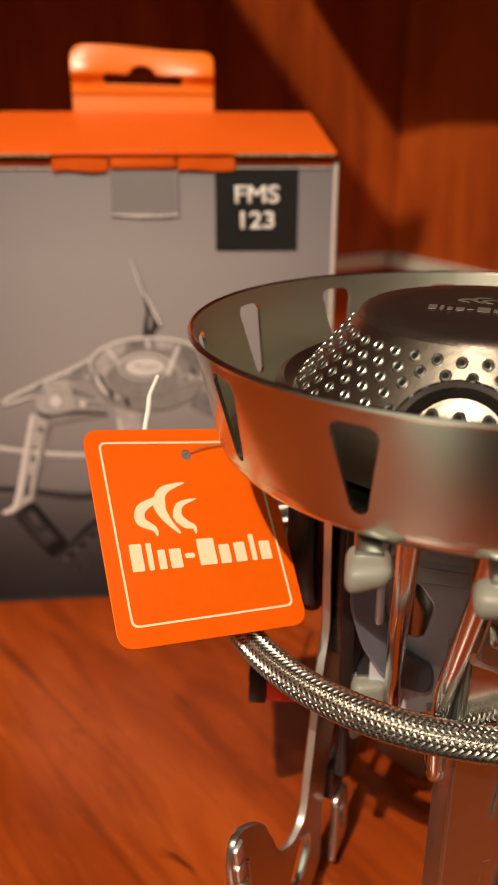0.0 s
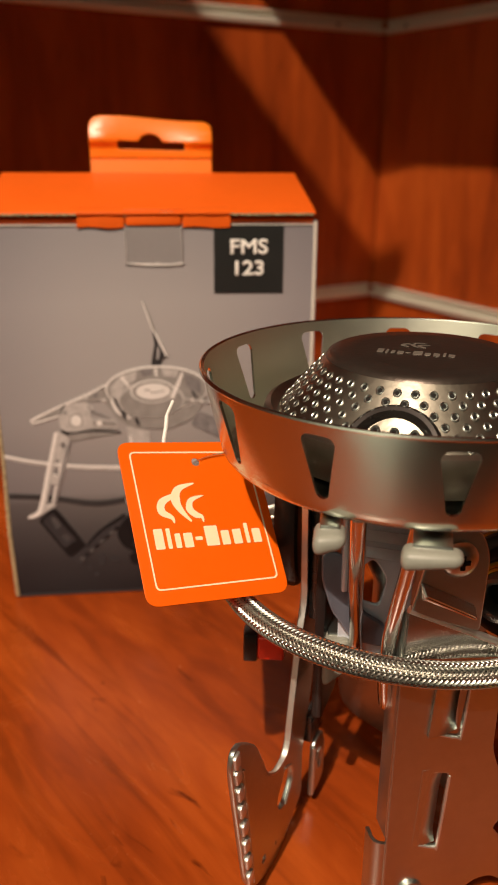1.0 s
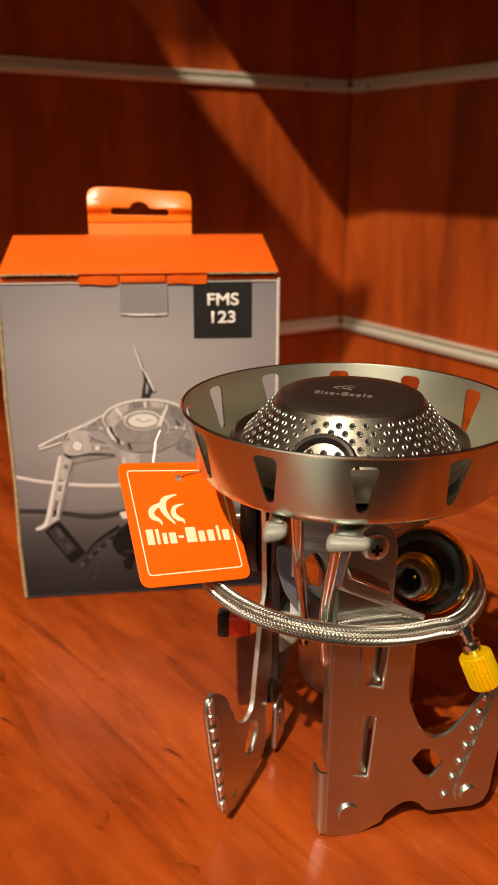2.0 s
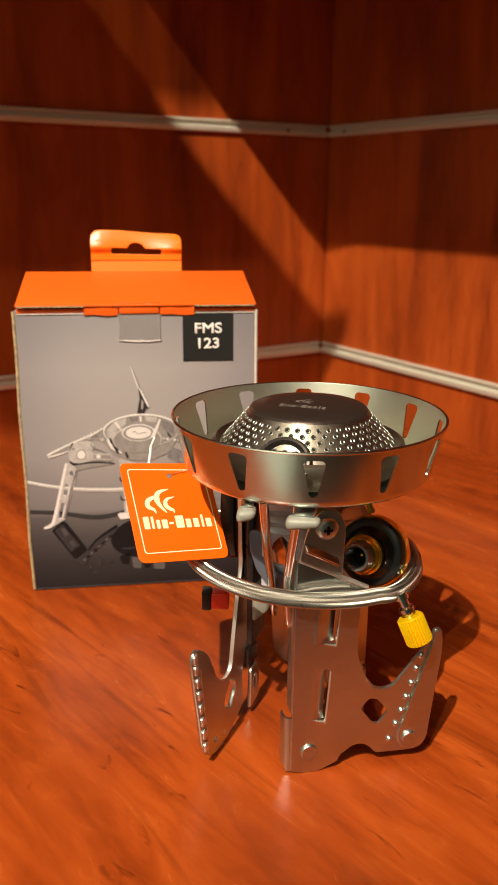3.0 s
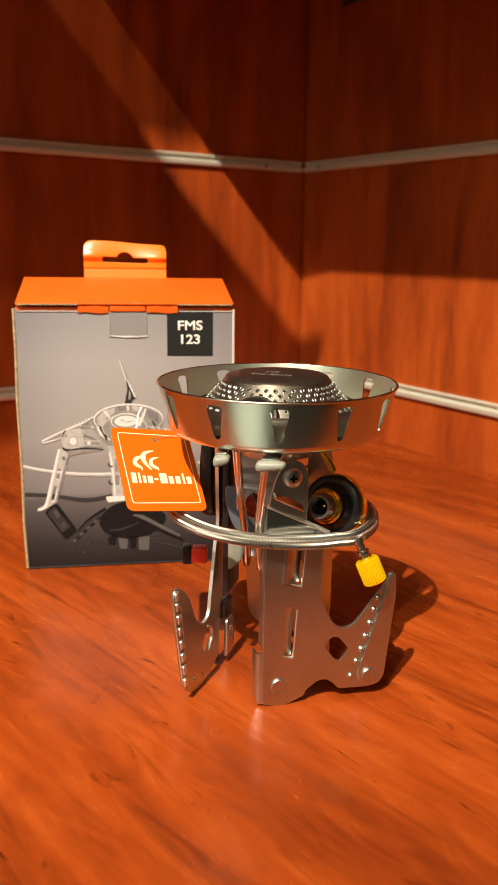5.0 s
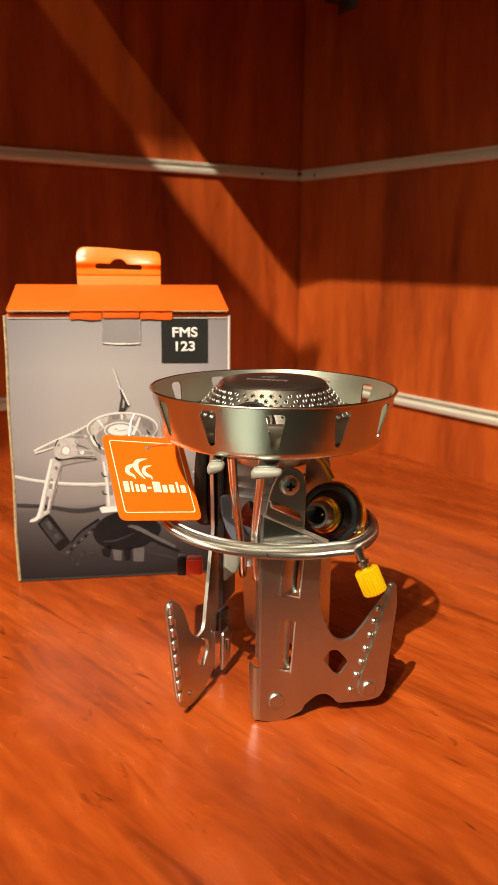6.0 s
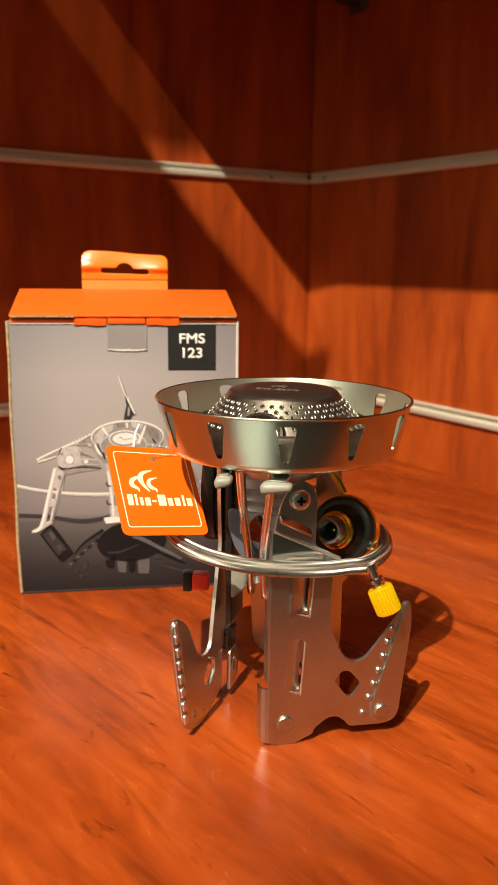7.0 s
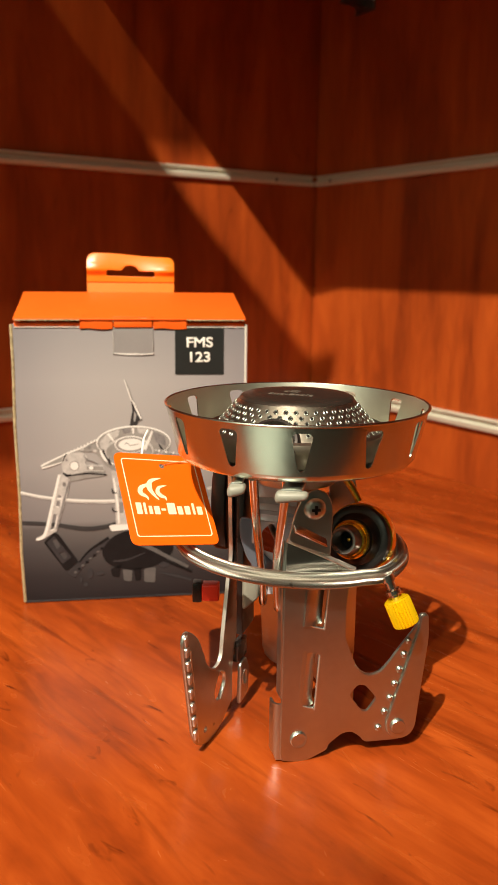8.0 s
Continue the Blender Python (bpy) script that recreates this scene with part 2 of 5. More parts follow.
def box_bm(x0, x1, y0, y1, z0, z1, bevel=0.0, segments=2):
    bm = bmesh.new()
    bmesh.ops.create_cube(bm, size=1, matrix=Matrix.Translation(((x0 + x1) / 2, (y0 + y1) / 2, (z0 + z1) / 2)) @ Matrix.Diagonal((x1 - x0, y1 - y0, z1 - z0, 1)))
    if bevel:
        bmesh.ops.bevel(bm, geom=bm.edges[:] + bm.verts[:], offset=bevel, segments=segments, affect="EDGES", profile=0.5)
    return bm


def lathe(profile, n=64, closed=False):
    """A turned solid about z from (radius, height) pairs."""
    bm = bmesh.new()
    rings = []
    for r, z in profile:
        if r < 1e-6:
            rings.append([bm.verts.new((0, 0, z))])
        else:
            rings.append([bm.verts.new((r * math.cos(2 * math.pi * i / n), r * math.sin(2 * math.pi * i / n), z)) for i in range(n)])
    pairs = list(zip(rings, rings[1:])) + ([(rings[-1], rings[0])] if closed else [])
    for a, b in pairs:
        for i in range(n):
            j = (i + 1) % n
            face = [v for v in ((a[i], a[j]) if len(a) > 1 else (a[0],))] + [v for v in ((b[j], b[i]) if len(b) > 1 else (b[0],))]
            if len(face) > 2:
                bm.faces.new(face)
    return bm


def tube(points, radius, n=12, closed=False, bm=None, flat=None):
    """A round bar along points; radius is one number or one a point."""
    bm = bm or bmesh.new()
    pts = [Vector(p) for p in points]
    count = len(pts)
    rings, side = [], None
    for i, p in enumerate(pts):
        t = (pts[(i + 1) % count] - pts[i - 1]) if closed or 0 < i < count - 1 else (pts[1] - pts[0] if i == 0 else pts[-1] - pts[-2])
        t.normalize()
        if side is None:
            side = t.cross(Vector((0, 0, 1)))
            if side.length < 0.1:
                side = t.cross(Vector((1, 0, 0)))
        side = (side - t * side.dot(t)).normalized()
        up = t.cross(side)
        r = radius[i] if isinstance(radius, (list, tuple)) else radius
        rings.append([bm.verts.new(p + side * (r * math.cos(2 * math.pi * k / n)) + up * (r * math.sin(2 * math.pi * k / n))) for k in range(n)])
    for a, b in list(zip(rings, rings[1:])) + ([(rings[-1], rings[0])] if closed else []):
        for k in range(n):
            bm.faces.new((a[k], a[(k + 1) % n], b[(k + 1) % n], b[k]))
    if not closed:
        bm.faces.new(rings[0][::-1])
        bm.faces.new(rings[-1])
    return bm


def smooth_path(points, steps=8, closed=False):
    """Points along a rounded path through the given ones."""
    pts = [Vector(p) for p in points]
    n, out = len(pts), []
    for i in range(n if closed else n - 1):
        p0, p1, p2, p3 = (pts[(i + k) % n] if closed else pts[min(max(i + k, 0), n - 1)] for k in (-1, 0, 1, 2))
        for s in range(steps):
            t = s / steps
            out.append(0.5 * ((2 * p1) + (p2 - p0) * t + (2 * p0 - 5 * p1 + 4 * p2 - p3) * t * t + (3 * p1 - p0 - 3 * p2 + p3) * t ** 3))
    return out if closed else out + [pts[-1]]


def rounded(points, radius, steps=4):
    """A flat outline with its corners rounded. Points: (x, y) or (x, y, own radius)."""
    out, n = [], len(points)
    for i, p in enumerate(points):
        r = p[2] if len(p) > 2 else radius
        a, b, c = Vector(points[i - 1][:2]), Vector(p[:2]), Vector(points[(i + 1) % n][:2])
        u, v = (a - b), (c - b)
        d = min(r, u.length * 0.45, v.length * 0.45)
        s, e = b + u.normalized() * d, b + v.normalized() * d
        for k in range(steps + 1):
            t = k / steps
            out.append((1 - t) ** 2 * s + 2 * t * (1 - t) * b + t * t * e)
    return out


def plate(name, outline, holes, thick, bevel, material):
    """A flat sheet cut to an outline in x and y, with holes through it and softened edges."""
    cu = bpy.data.curves.new(name, "CURVE")
    cu.dimensions, cu.fill_mode = "2D", "BOTH"
    cu.extrude, cu.bevel_depth, cu.bevel_resolution = max(thick / 2 - bevel, 0), bevel, 1
    for loop in (outline, *holes):
        sp = cu.splines.new("POLY")
        sp.points.add(len(loop) - 1)
        for q, p in zip(sp.points, loop):
            q.co = (p[0], p[1], 0, 1)
        sp.use_cyclic_u = True
    ob = bpy.data.objects.new(name, cu)
    me = bpy.data.meshes.new_from_object(ob)
    bpy.data.objects.remove(ob)
    me.name = name
    me.shade_smooth()
    me.set_sharp_from_angle(angle=radians(35))
    me.materials.clear()
    me.materials.append(material)
    return me


def lettering(name, words, size, material, thick=0.00005):
    cu = bpy.data.curves.new(name, "FONT")
    cu.body, cu.size, cu.align_x, cu.align_y, cu.extrude = words, size, "CENTER", "CENTER", thick
    cu.bevel_depth, cu.bevel_resolution = size * 0.026, 0
    ob = bpy.data.objects.new(name, cu)
    me = bpy.data.meshes.new_from_object(ob)
    bpy.data.objects.remove(ob)
    me.materials.clear()
    me.materials.append(material)
    return me


UPRIGHT = pose(0, 0, 0, 90)  # turns a sheet drawn in x and y to stand in x and z

# ---- the place ----
WALL_X, WALL_Y = 0.3595, 0.4543
TOP = -0.0028  # level of the shelf board


def structure(name, bm, material, label, smooth=True):
    return tagged(part(name, bm, material, smooth=smooth), label, kind="structure")


def corner_board():
    """Corner shelf board whose front runs diagonally from wall to wall."""
    bm = bmesh.new()
    outline = [(-0.60, 0.205), (WALL_X, -0.386), (WALL_X, WALL_Y), (-0.60, WALL_Y)]
    low, top = [[bm.verts.new((x, y, z)) for x, y in outline] for z in (TOP - 0.03, TOP)]
    bm.faces.new(low[::-1])
    bm.faces.new(top)
    for i in range(4):
        j = (i + 1) % 4
        bm.faces.new((low[i], low[j], top[j], top[i]))
    bmesh.ops.bevel(bm, geom=bm.edges[:], offset=0.0015, segments=2, affect="EDGES", profile=0.5)
    return bm


shelf = structure("shelf_board", corner_board(), M_TABLE, "glossy cherry-red wood display shelf board")
structure("wall_back", box_bm(-1.1, WALL_X + 0.02, WALL_Y, WALL_Y + 0.018, -0.9, 1.75), M_WALL, "dark cherry-red wood slatwall panel with vertical grain")
structure("wall_right", box_bm(WALL_X, WALL_X + 0.018, -1.2, WALL_Y - 0.0022, -0.9, 1.75), M_WALL, "cherry-red wood slatwall panel lit by a spot lamp")
structure("floor", box_bm(-3.4, 2.0, -4.0, 1.5, -0.95, -0.9), M_FLOOR, "plain shop floor")
structure("ceiling", box_bm(-3.4, 2.0, -4.0, 1.5, 2.35, 2.4), M_CEILING, "plain painted ceiling")
# unseen left wall closes the room and serves as a pale reflector
structure("wall_room_left", box_bm(-3.45, -3.4, -4.0, 1.5, -0.9, 2.35), M_SIDE, "plain painted shop wall")
structure("wall_room_front", box_bm(-3.4, 2.0, -4.05, -4.0, -0.9, 2.35), M_ROOM, "plain painted shop wall")
structure("wall_room_right", box_bm(2.0, 2.05, -4.0, 1.5, -0.9, 2.35), M_ROOM, "plain painted shop wall")
structure("wall_room_back", box_bm(-3.4, 2.0, 1.5, 1.55, -0.9, 2.35), M_ROOM, "plain painted shop wall")
# unseen boards added higher up on the slatwall to cast the long shadows
def slab(outline, z0, z1):
    """A board of any outline, given as corners going round counter-clockwise."""
    bm = bmesh.new()
    low, top = [[bm.verts.new((x, y, z)) for x, y in outline] for z in (z0, z1)]
    bm.faces.new(low[::-1])
    bm.faces.new(top)
    for i in range(len(outline)):
        k = (i + 1) % len(outline)
        bm.faces.new((low[i], low[k], top[k], top[i]))
    return bm


# added blockers: their edges cut the lamp light into the strip on the walls
structure("shade_board_left", slab(((-1.0, -0.006), (-0.2052, -0.006), (-0.2150, 0.030), (-0.2235, 0.085), (-0.24, WALL_Y - 0.001), (-1.0, WALL_Y - 0.001)), 0.735, 0.75), M_WALL, "unseen cherry-red board added overhead to cast a shadow")
structure("shade_board_right", slab(((0.098, -0.9), (WALL_X - 0.001, -0.9), (WALL_X - 0.001, WALL_Y - 0.001), (0.077, WALL_Y - 0.001), (0.0860, 0.262), (0.0965, 0.21)), 0.455, 0.470), M_WALL, "unseen cherry-red board added overhead to cast a shadow", False)
structure("shade_board_top", box_bm(-1.0, WALL_X - 0.001, -0.02, WALL_Y - 0.001, 0.935, 0.95), M_WALL, "unseen cherry-red board added overhead to cast a shadow")


def rail(name, length, z0, z1):
    """An aluminium slat insert: upper lip, recessed channel, lower lip, along x."""
    h = z1 - z0
    prof = [(0.0, 0), (0.0035, 0.0004), (0.0042, 0.0014), (0.0042, h * 0.40), (0.0034, h * 0.46), (0.0008, h * 0.52), (0.0006, h * 0.74), (0.0030, h * 0.80), (0.0036, h * 0.86), (0.0034, h - 0.0006), (0.0, h)]
    bm = bmesh.new()
    ends = []
    for x in (0, length):
        ends.append([bm.verts.new((x, -y, z)) for y, z in prof])
    for i in range(len(prof) - 1):
        bm.faces.new((ends[0][i], ends[0][i + 1], ends[1][i + 1], ends[1][i]))
    for e in ends:
        bm.faces.new(e)
    return structure(name, bm, M_ALU, "satin aluminium slat rail let into the panel")


for k, (z0, z1) in enumerate(((0.0469, 0.0585), (0.2615, 0.2728))):
    r = rail(f"trim_back_{k + 1}", 1.0, z0, z1)
    r.matrix_world = pose(WALL_X - 1.0046, WALL_Y, z0)
    r = rail(f"trim_right_{k + 1}", 1.0, z0, z1)
    r.matrix_world = pose(WALL_X, WALL_Y - 0.0046, z0, 0, 0, -90)

bracket = tagged(new("shelf_bracket"), "small dark steel shelf bracket hooked into the slatwall", "bracket")
bracket.matrix_world = pose(WALL_X, 0.385, 0.412)
part("arm", box_bm(-0.030, 0.0, -0.0025, 0.0025, 0.004, 0.022, 0.0008), M_DARKSTEEL, bracket)
part("plate", box_bm(-0.0022, 0.0, -0.013, 0.013, 0.0, 0.026, 0.0006), M_DARKSTEEL, bracket)
for x, y, rz in ((WALL_X - 0.052, WALL_Y, 0), (WALL_X, WALL_Y - 0.030, -90)):
    screw = part("trim_screw", lathe([(0.0017, 0), (0.0017, 0.0006), (0.0010, 0.0009), (0.0, 0.0004)], 16), M_DARKSTEEL, m=pose(x, y, 0.2658, 0, 0, rz) @ pose(0, -0.0041, 0, 90))
    tagged(screw, "dark screw in the aluminium slat rail", kind="structure")


def ribbon(points, widths, steps=6):
    """A flat tapered stroke through points: its outline."""
    line = [Vector((p[0], p[1])) for p in smooth_path([(x, y, 0) for x, y in points], steps)]
    n = len(line) - 1
    left, right = [], []
    for k, p in enumerate(line):
        t = (line[min(k + 1, n)] - line[max(k - 1, 0)]).normalized()
        f = k / n * (len(widths) - 1)
        a = min(int(f), len(widths) - 2)
        w = (widths[a] + (widths[a + 1] - widths[a]) * (f - a)) / 2
        left.append((p.x - t.y * w, p.y + t.x * w))
        right.append((p.x + t.y * w, p.y - t.x * w))
    return left + right[::-1]


def oval(cx, cy, rx, ry, n=40, tilt=0.0):
    c, s = math.cos(tilt), math.sin(tilt)
    return [(cx + rx * math.cos(a) * c - ry * math.sin(a) * s, cy + rx * math.cos(a) * s + ry * math.sin(a) * c) for a in (2 * math.pi * k / n for k in range(n))]


def swooshes(x, y, size):
    """Three curling strokes of the maker's flame mark, drawn as plain shapes."""
    k = size / 10
    strokes = (([(10.3, 10.1), (6.0, 8.8), (4.6, 6.2), (5.4, 3.4), (7.6, 0.4)], [0.1, 1.6, 2.4, 1.5, 0.3]), ([(5.0, 7.4), (1.2, 5.6), (0.6, 3.2), (2.8, 1.6), (3.2, 0.2)], [0.8, 1.8, 1.9, 1.0, 0.2]), ([(12.0, 6.8), (8.6, 5.8), (7.7, 3.6), (9.0, 2.0), (10.4, 1.4), (10.6, 0.1)], [0.1, 1.2, 1.8, 1.6, 0.9, 0.2]))
    return [ribbon([(x + px * k, y + py * k) for px, py in pts], [w * k for w in ws]) for pts, ws in strokes]


def name_bars(x, y, width, height):
    """Plain blocks in place of the maker's name."""
    out, spans = [], ((0, 8, 1), (11, 14.5, 1), (18, 23, 0.72), (26, 34, 0.72), (36.5, 43, -1), (46, 58, 1), (61, 68.5, 0.72), (72, 80, 0.75), (84, 87.5, 1.02), (91, 99, 0.72))
    for a, b, h in spans:
        y0, y1 = (y + height * 0.32, y + height * 0.5) if h < 0 else (y, y + height * h)
        out.append(rounded([(x + width * a / 100, y0), (x + width * b / 100, y0), (x + width * b / 100, y1), (x + width * a / 100, y1)], height * 0.05, 2))
    return out


# ---- cardboard box ----
BOX_W, BOX_H, BOX_D = 0.1218, 0.1525, 0.066
carton = new("product_box")
carton.matrix_world = pose(-0.0526, 0.1770, TOP, 0, 0, -25.0) @ Matrix.Scale(1.0147, 4)
tagged(carton, "grey cardboard product box with orange lid and hang tab", "box")
FACE = lambda lift: Matrix.Translation((0, -lift, 0)) @ UPRIGHT
M3 = lambda pts: [tuple(v / 1000 for v in p) for p in pts]


def carton_body():
    """Carton with slightly bowed faces and softened folds."""
    bm = box_bm(0, BOX_W, 0, BOX_D, 0.0004, BOX_H, 0.0010)
    return bm


body = part("body", carton_body(), M_PRINT, carton, "grey printed carton")
part("kraft_fold", tube([(0.0006, 0.0003, 0.001), (-0.0002, 0.0006, 0.03), (0.0003, 0.0005, 0.06), (-0.0004, 0.0006, 0.10), (0.0002, 0.0004, 0.13), (0.0, 0.0005, 0.152)], 0.0009, 8), M_KRAFT, carton, "worn brown cardboard fold")
part("white_fold", tube([(0.1213, 0.0006, 0.001), (0.1214, 0.0005, 0.08), (0.1212, 0.0006, 0.152)], 0.0009, 8), M_PAPER, carton, "pale scuffed carton fold")
part("bottom_fold", tube([(0.001, 0.0006, 0.0009), (0.06, 0.0007, 0.0010), (0.1208, 0.0006, 0.0009)], 0.0008, 8), M_DARKPRINT, carton)


def wedge():
    """Lid that rises towards the back, with a thin overhanging front lip."""
    bm = bmesh.new()
    prof = [(-0.0020, 0.1543), (-0.0020, 0.1554), (0.0500, 0.1669), (0.0530, 0.1664), (0.0530, 0.1520), (0.0040, 0.1520), (0.0030, 0.1547)]
    ends = [[bm.verts.new((x, y, z)) for y, z in prof] for x in (0.0012, 0.1209)]
    for i in range(len(prof)):
        j = (i + 1) % len(prof)
        bm.faces.new((ends[0][i], ends[0][j], ends[1][j], ends[1][i]))
    bm.faces.new(ends[0][::-1])
    bm.faces.new(ends[1])
    bmesh.ops.recalc_face_normals(bm, faces=bm.faces)
    bmesh.ops.bevel(bm, geom=[e for e in bm.edges], offset=0.0004, segments=2, affect="EDGES", profile=0.5)
    return bm


lid = part("lid", wedge(), M_LID, carton, "bright orange carton lid")


def torn_edge(x0, x1, seed):
    """Cut edge of corrugated board: a thin wavy strip of bare brown fibre."""
    rng = random.Random(seed)
    bm, rows = bmesh.new(), []
    for k in range(41):
        x = x0 + (x1 - x0) * k / 40
        low = 0.15415 + 0.00022 * math.sin(k * 1.9) + rng.uniform(-0.00016, 0.00016)
        rows.append([bm.verts.new((x, y, z)) for y, z in ((-0.0022, low), (-0.0022, 0.1547 + rng.uniform(0, 0.00015)), (0.001, 0.1548), (0.001, low + 0.0002))])
    for p, q in zip(rows, rows[1:]):
        for k in range(4):
            bm.faces.new((p[k], p[(k + 1) % 4], q[(k + 1) % 4], q[k]))
    bm.faces.new(rows[0])
    bm.faces.new(rows[-1][::-1])
    return bm


part("lid_edge", torn_edge(0.0022, 0.0345, 3), M_KRAFT, lid, "bare brown corrugated edge")
part("lid_edge", torn_edge(0.0895, 0.1200, 5), M_KRAFT, lid, "bare brown corrugated edge")
part("front_strip", box_bm(0.0015, 0.1203, 0.0000, 0.0020, 0.1506, 0.1529, 0.0002), M_LID, carton, "orange strip along the top of the front")


def tuck_band(x0, x1, low):
    """A tongue of the lid that folds down over the front in a soft curve."""
    bm, rows = bmesh.new(), []
    for y, z in ((0.0040, 0.1569), (0.0012, 0.1563), (-0.0006, 0.1557), (-0.0012, 0.1547), (-0.0012, 0.1532), (-0.0010, low + 0.0008), (-0.0009, low)):
        rows.append([bm.verts.new((x0 + (x1 - x0) * k / 8, y + 0.00012 * math.sin(k * 1.1 + x0 * 900), z + (0.0003 * math.sin(k * 0.8) if z < 0.152 else 0))) for k in range(9)])
    for p, q in zip(rows, rows[1:]):
        for k in range(8):
            bm.faces.new((p[k], p[k + 1], q[k + 1], q[k]))
    bmesh.ops.recalc_face_normals(bm, faces=bm.faces)
    bmesh.ops.solidify(bm, geom=bm.faces[:], thickness=0.0005)
    return bm


for x0, x1 in ((0.0345, 0.0512), (0.0722, 0.0895)):
    part("tuck_lug", tuck_band(x0, x1, 0.1499), M_LID, carton)
part("tuck_lug", box_bm(0.0518, 0.0716, -0.0012, 0.0006, 0.1506, 0.1547, 0.0004, 2), M_LID, carton)
part("tuck_bridge", box_bm(0.0510, 0.0724, -0.0012, 0.0030, 0.1554, 0.1562, 0.0003, 2), M_LID, carton)
# black bar in place of the shade in the slit
part("lug_slit", box_bm(0.0513, 0.0721, -0.0007, 0.0008, 0.1545, 0.1556), M_HOLE, carton)
part("slit_edge", tube(smooth_path([(0.0514, -0.0014, 0.1538), (0.0522, -0.0016, 0.1549), (0.0545, -0.0016, 0.1552), (0.0600, -0.0017, 0.1550), (0.0660, -0.0016, 0.1553), (0.0705, -0.0016, 0.1551), (0.0719, -0.0014, 0.1541)], 4), 0.00022, 6), M_KRAFT, carton, "bare brown cut edge")
flap = part("window_flap", plate("window_flap", rounded(M3([(51.1, 136.4), (72.2, 136.2), (72.2, 150.4), (51.1, 150.6)]), 0.001), [], 0.0002, 0.00005, M_FILM), M_FILM, carton, "pale grey carton flap below the lid", FACE(0.0003))
# highlights along the flap's creases, drawn on as pale strokes
part("flap_crease_glint", plate("flap_crease_glint", ribbon(M3([(51.4, 137.2), (60, 136.6), (72.0, 136.6)]), [0.0002, 0.0009, 0.0002]), [], 0.0001, 0.00002, M_INK_WHITE), M_INK_WHITE, flap, m=Matrix.Translation((0, 0, 0.0003)))
part("flap_crease_glint", plate("flap_crease_glint", ribbon(M3([(71.6, 137.0), (71.9, 143), (71.4, 150)]), [0.0001, 0.0002, 0.0001]), [], 0.0001, 0.00002, M_INK_LIGHT), M_INK_LIGHT, flap, m=Matrix.Translation((0, 0, 0.0003)))

# two more drawn-on crease highlights
part("flap_crease_glint", plate("flap_crease_glint", ribbon(M3([(62, 137.3), (66, 136.5), (72.4, 137.2)]), [0.0001, 0.0007, 0.0002]), [], 0.0001, 0.00002, M_INK_WHITE), M_INK_WHITE, flap, m=Matrix.Translation((0, 0, 0.0004)))
part("flap_crease_glint", plate("flap_crease_glint", ribbon(M3([(51.3, 136.8), (51.5, 143), (51.2, 150)]), [0.0002, 0.0003, 0.0002]), [], 0.0001, 0.00002, M_INK_LIGHT), M_INK_LIGHT, flap, m=Matrix.Translation((0, 0, 0.0003)))
for x0, x1 in ((0.0015, 0.0343), (0.0897, 0.1203)):
    part("paper_edge", box_bm(x0, x1, -0.0005, 0.0010, 0.1505, 0.1509), M_PAPER, carton)

hook_slot = rounded(M3([(47.4, 175.4, 1.6), (47.6, 178.8, 1.6), (56.3, 178.8, 0.5), (57.8, 181.0, 1.6), (61.4, 182.2, 1.8), (65.0, 181.0, 1.6), (66.5, 178.8, 0.5), (75.6, 178.6, 1.6), (75.8, 175.2, 1.6)]), 0.0008)


def tab_piece(name, z0, z1, y, lean, corner, holes):
    """One straight piece of the folded hanger, hinged at its lower edge."""
    sheet = plate(name, rounded(M3([(36.8, z0, 0.2), (86.3, z0, 0.2), (86.3, z1, corner), (36.8, z1, corner)]), 0.001), holes, 0.0011, 0.0003, M_TAB)
    m = Matrix.Translation((0, y, z0 / 1000)) @ pose(0, 0, 0, lean) @ Matrix.Translation((0, 0, -z0 / 1000)) @ UPRIGHT
    return part(name, sheet, M_TAB, carton, "orange carton hanger with a hook slot", m)


tab_piece("hang_tab_base", 160, 172.9, 0.0530, -13, 0.2, [])


def bend(me, z0, height, bulge):
    """Bows an upright sheet forward in the middle and ripples it a little."""
    bm = bmesh.new()
    bm.from_mesh(me)
    for k in range(1, 24):
        bmesh.ops.bisect_plane(bm, geom=bm.verts[:] + bm.edges[:] + bm.faces[:], plane_co=(0, z0 + height * k / 24, 0), plane_no=(0, 1, 0))
    for k in range(1, 8):
        bmesh.ops.bisect_plane(bm, geom=bm.verts[:] + bm.edges[:] + bm.faces[:], plane_co=(0.0368 + 0.0062 * k, 0, 0), plane_no=(1, 0, 0))
    bmesh.ops.remove_doubles(bm, verts=bm.verts, dist=0.00001)
    for v in bm.verts:
        h = (v.co.y - z0) / height
        side = min(1, abs(v.co.x - 0.0616) / 0.018) ** 2
        fold = min(1, max(0, (h - 0.20 + 0.004 * side) / 0.20))
        v.co.z += bulge * (0.35 * math.sin(math.pi * h) + (0.25 + 0.75 * side) * (fold * fold * (3 - 2 * fold) - 1.25 * max(0, h - 0.42))) + 0.0010 * h * math.sin((v.co.x - 0.030) * 95) * (0.5 + 0.5 * h)
        v.co.y += 0.0009 * h * math.cos((v.co.x - 0.044) * 80)
    bm.to_mesh(me)
    bm.free()


tab = tab_piece("hang_tab", 172.6, 187.6, 0.0552, -12, 4.5, [hook_slot])
bend(tab.data, 0.1726, 0.0150, 0.0025)

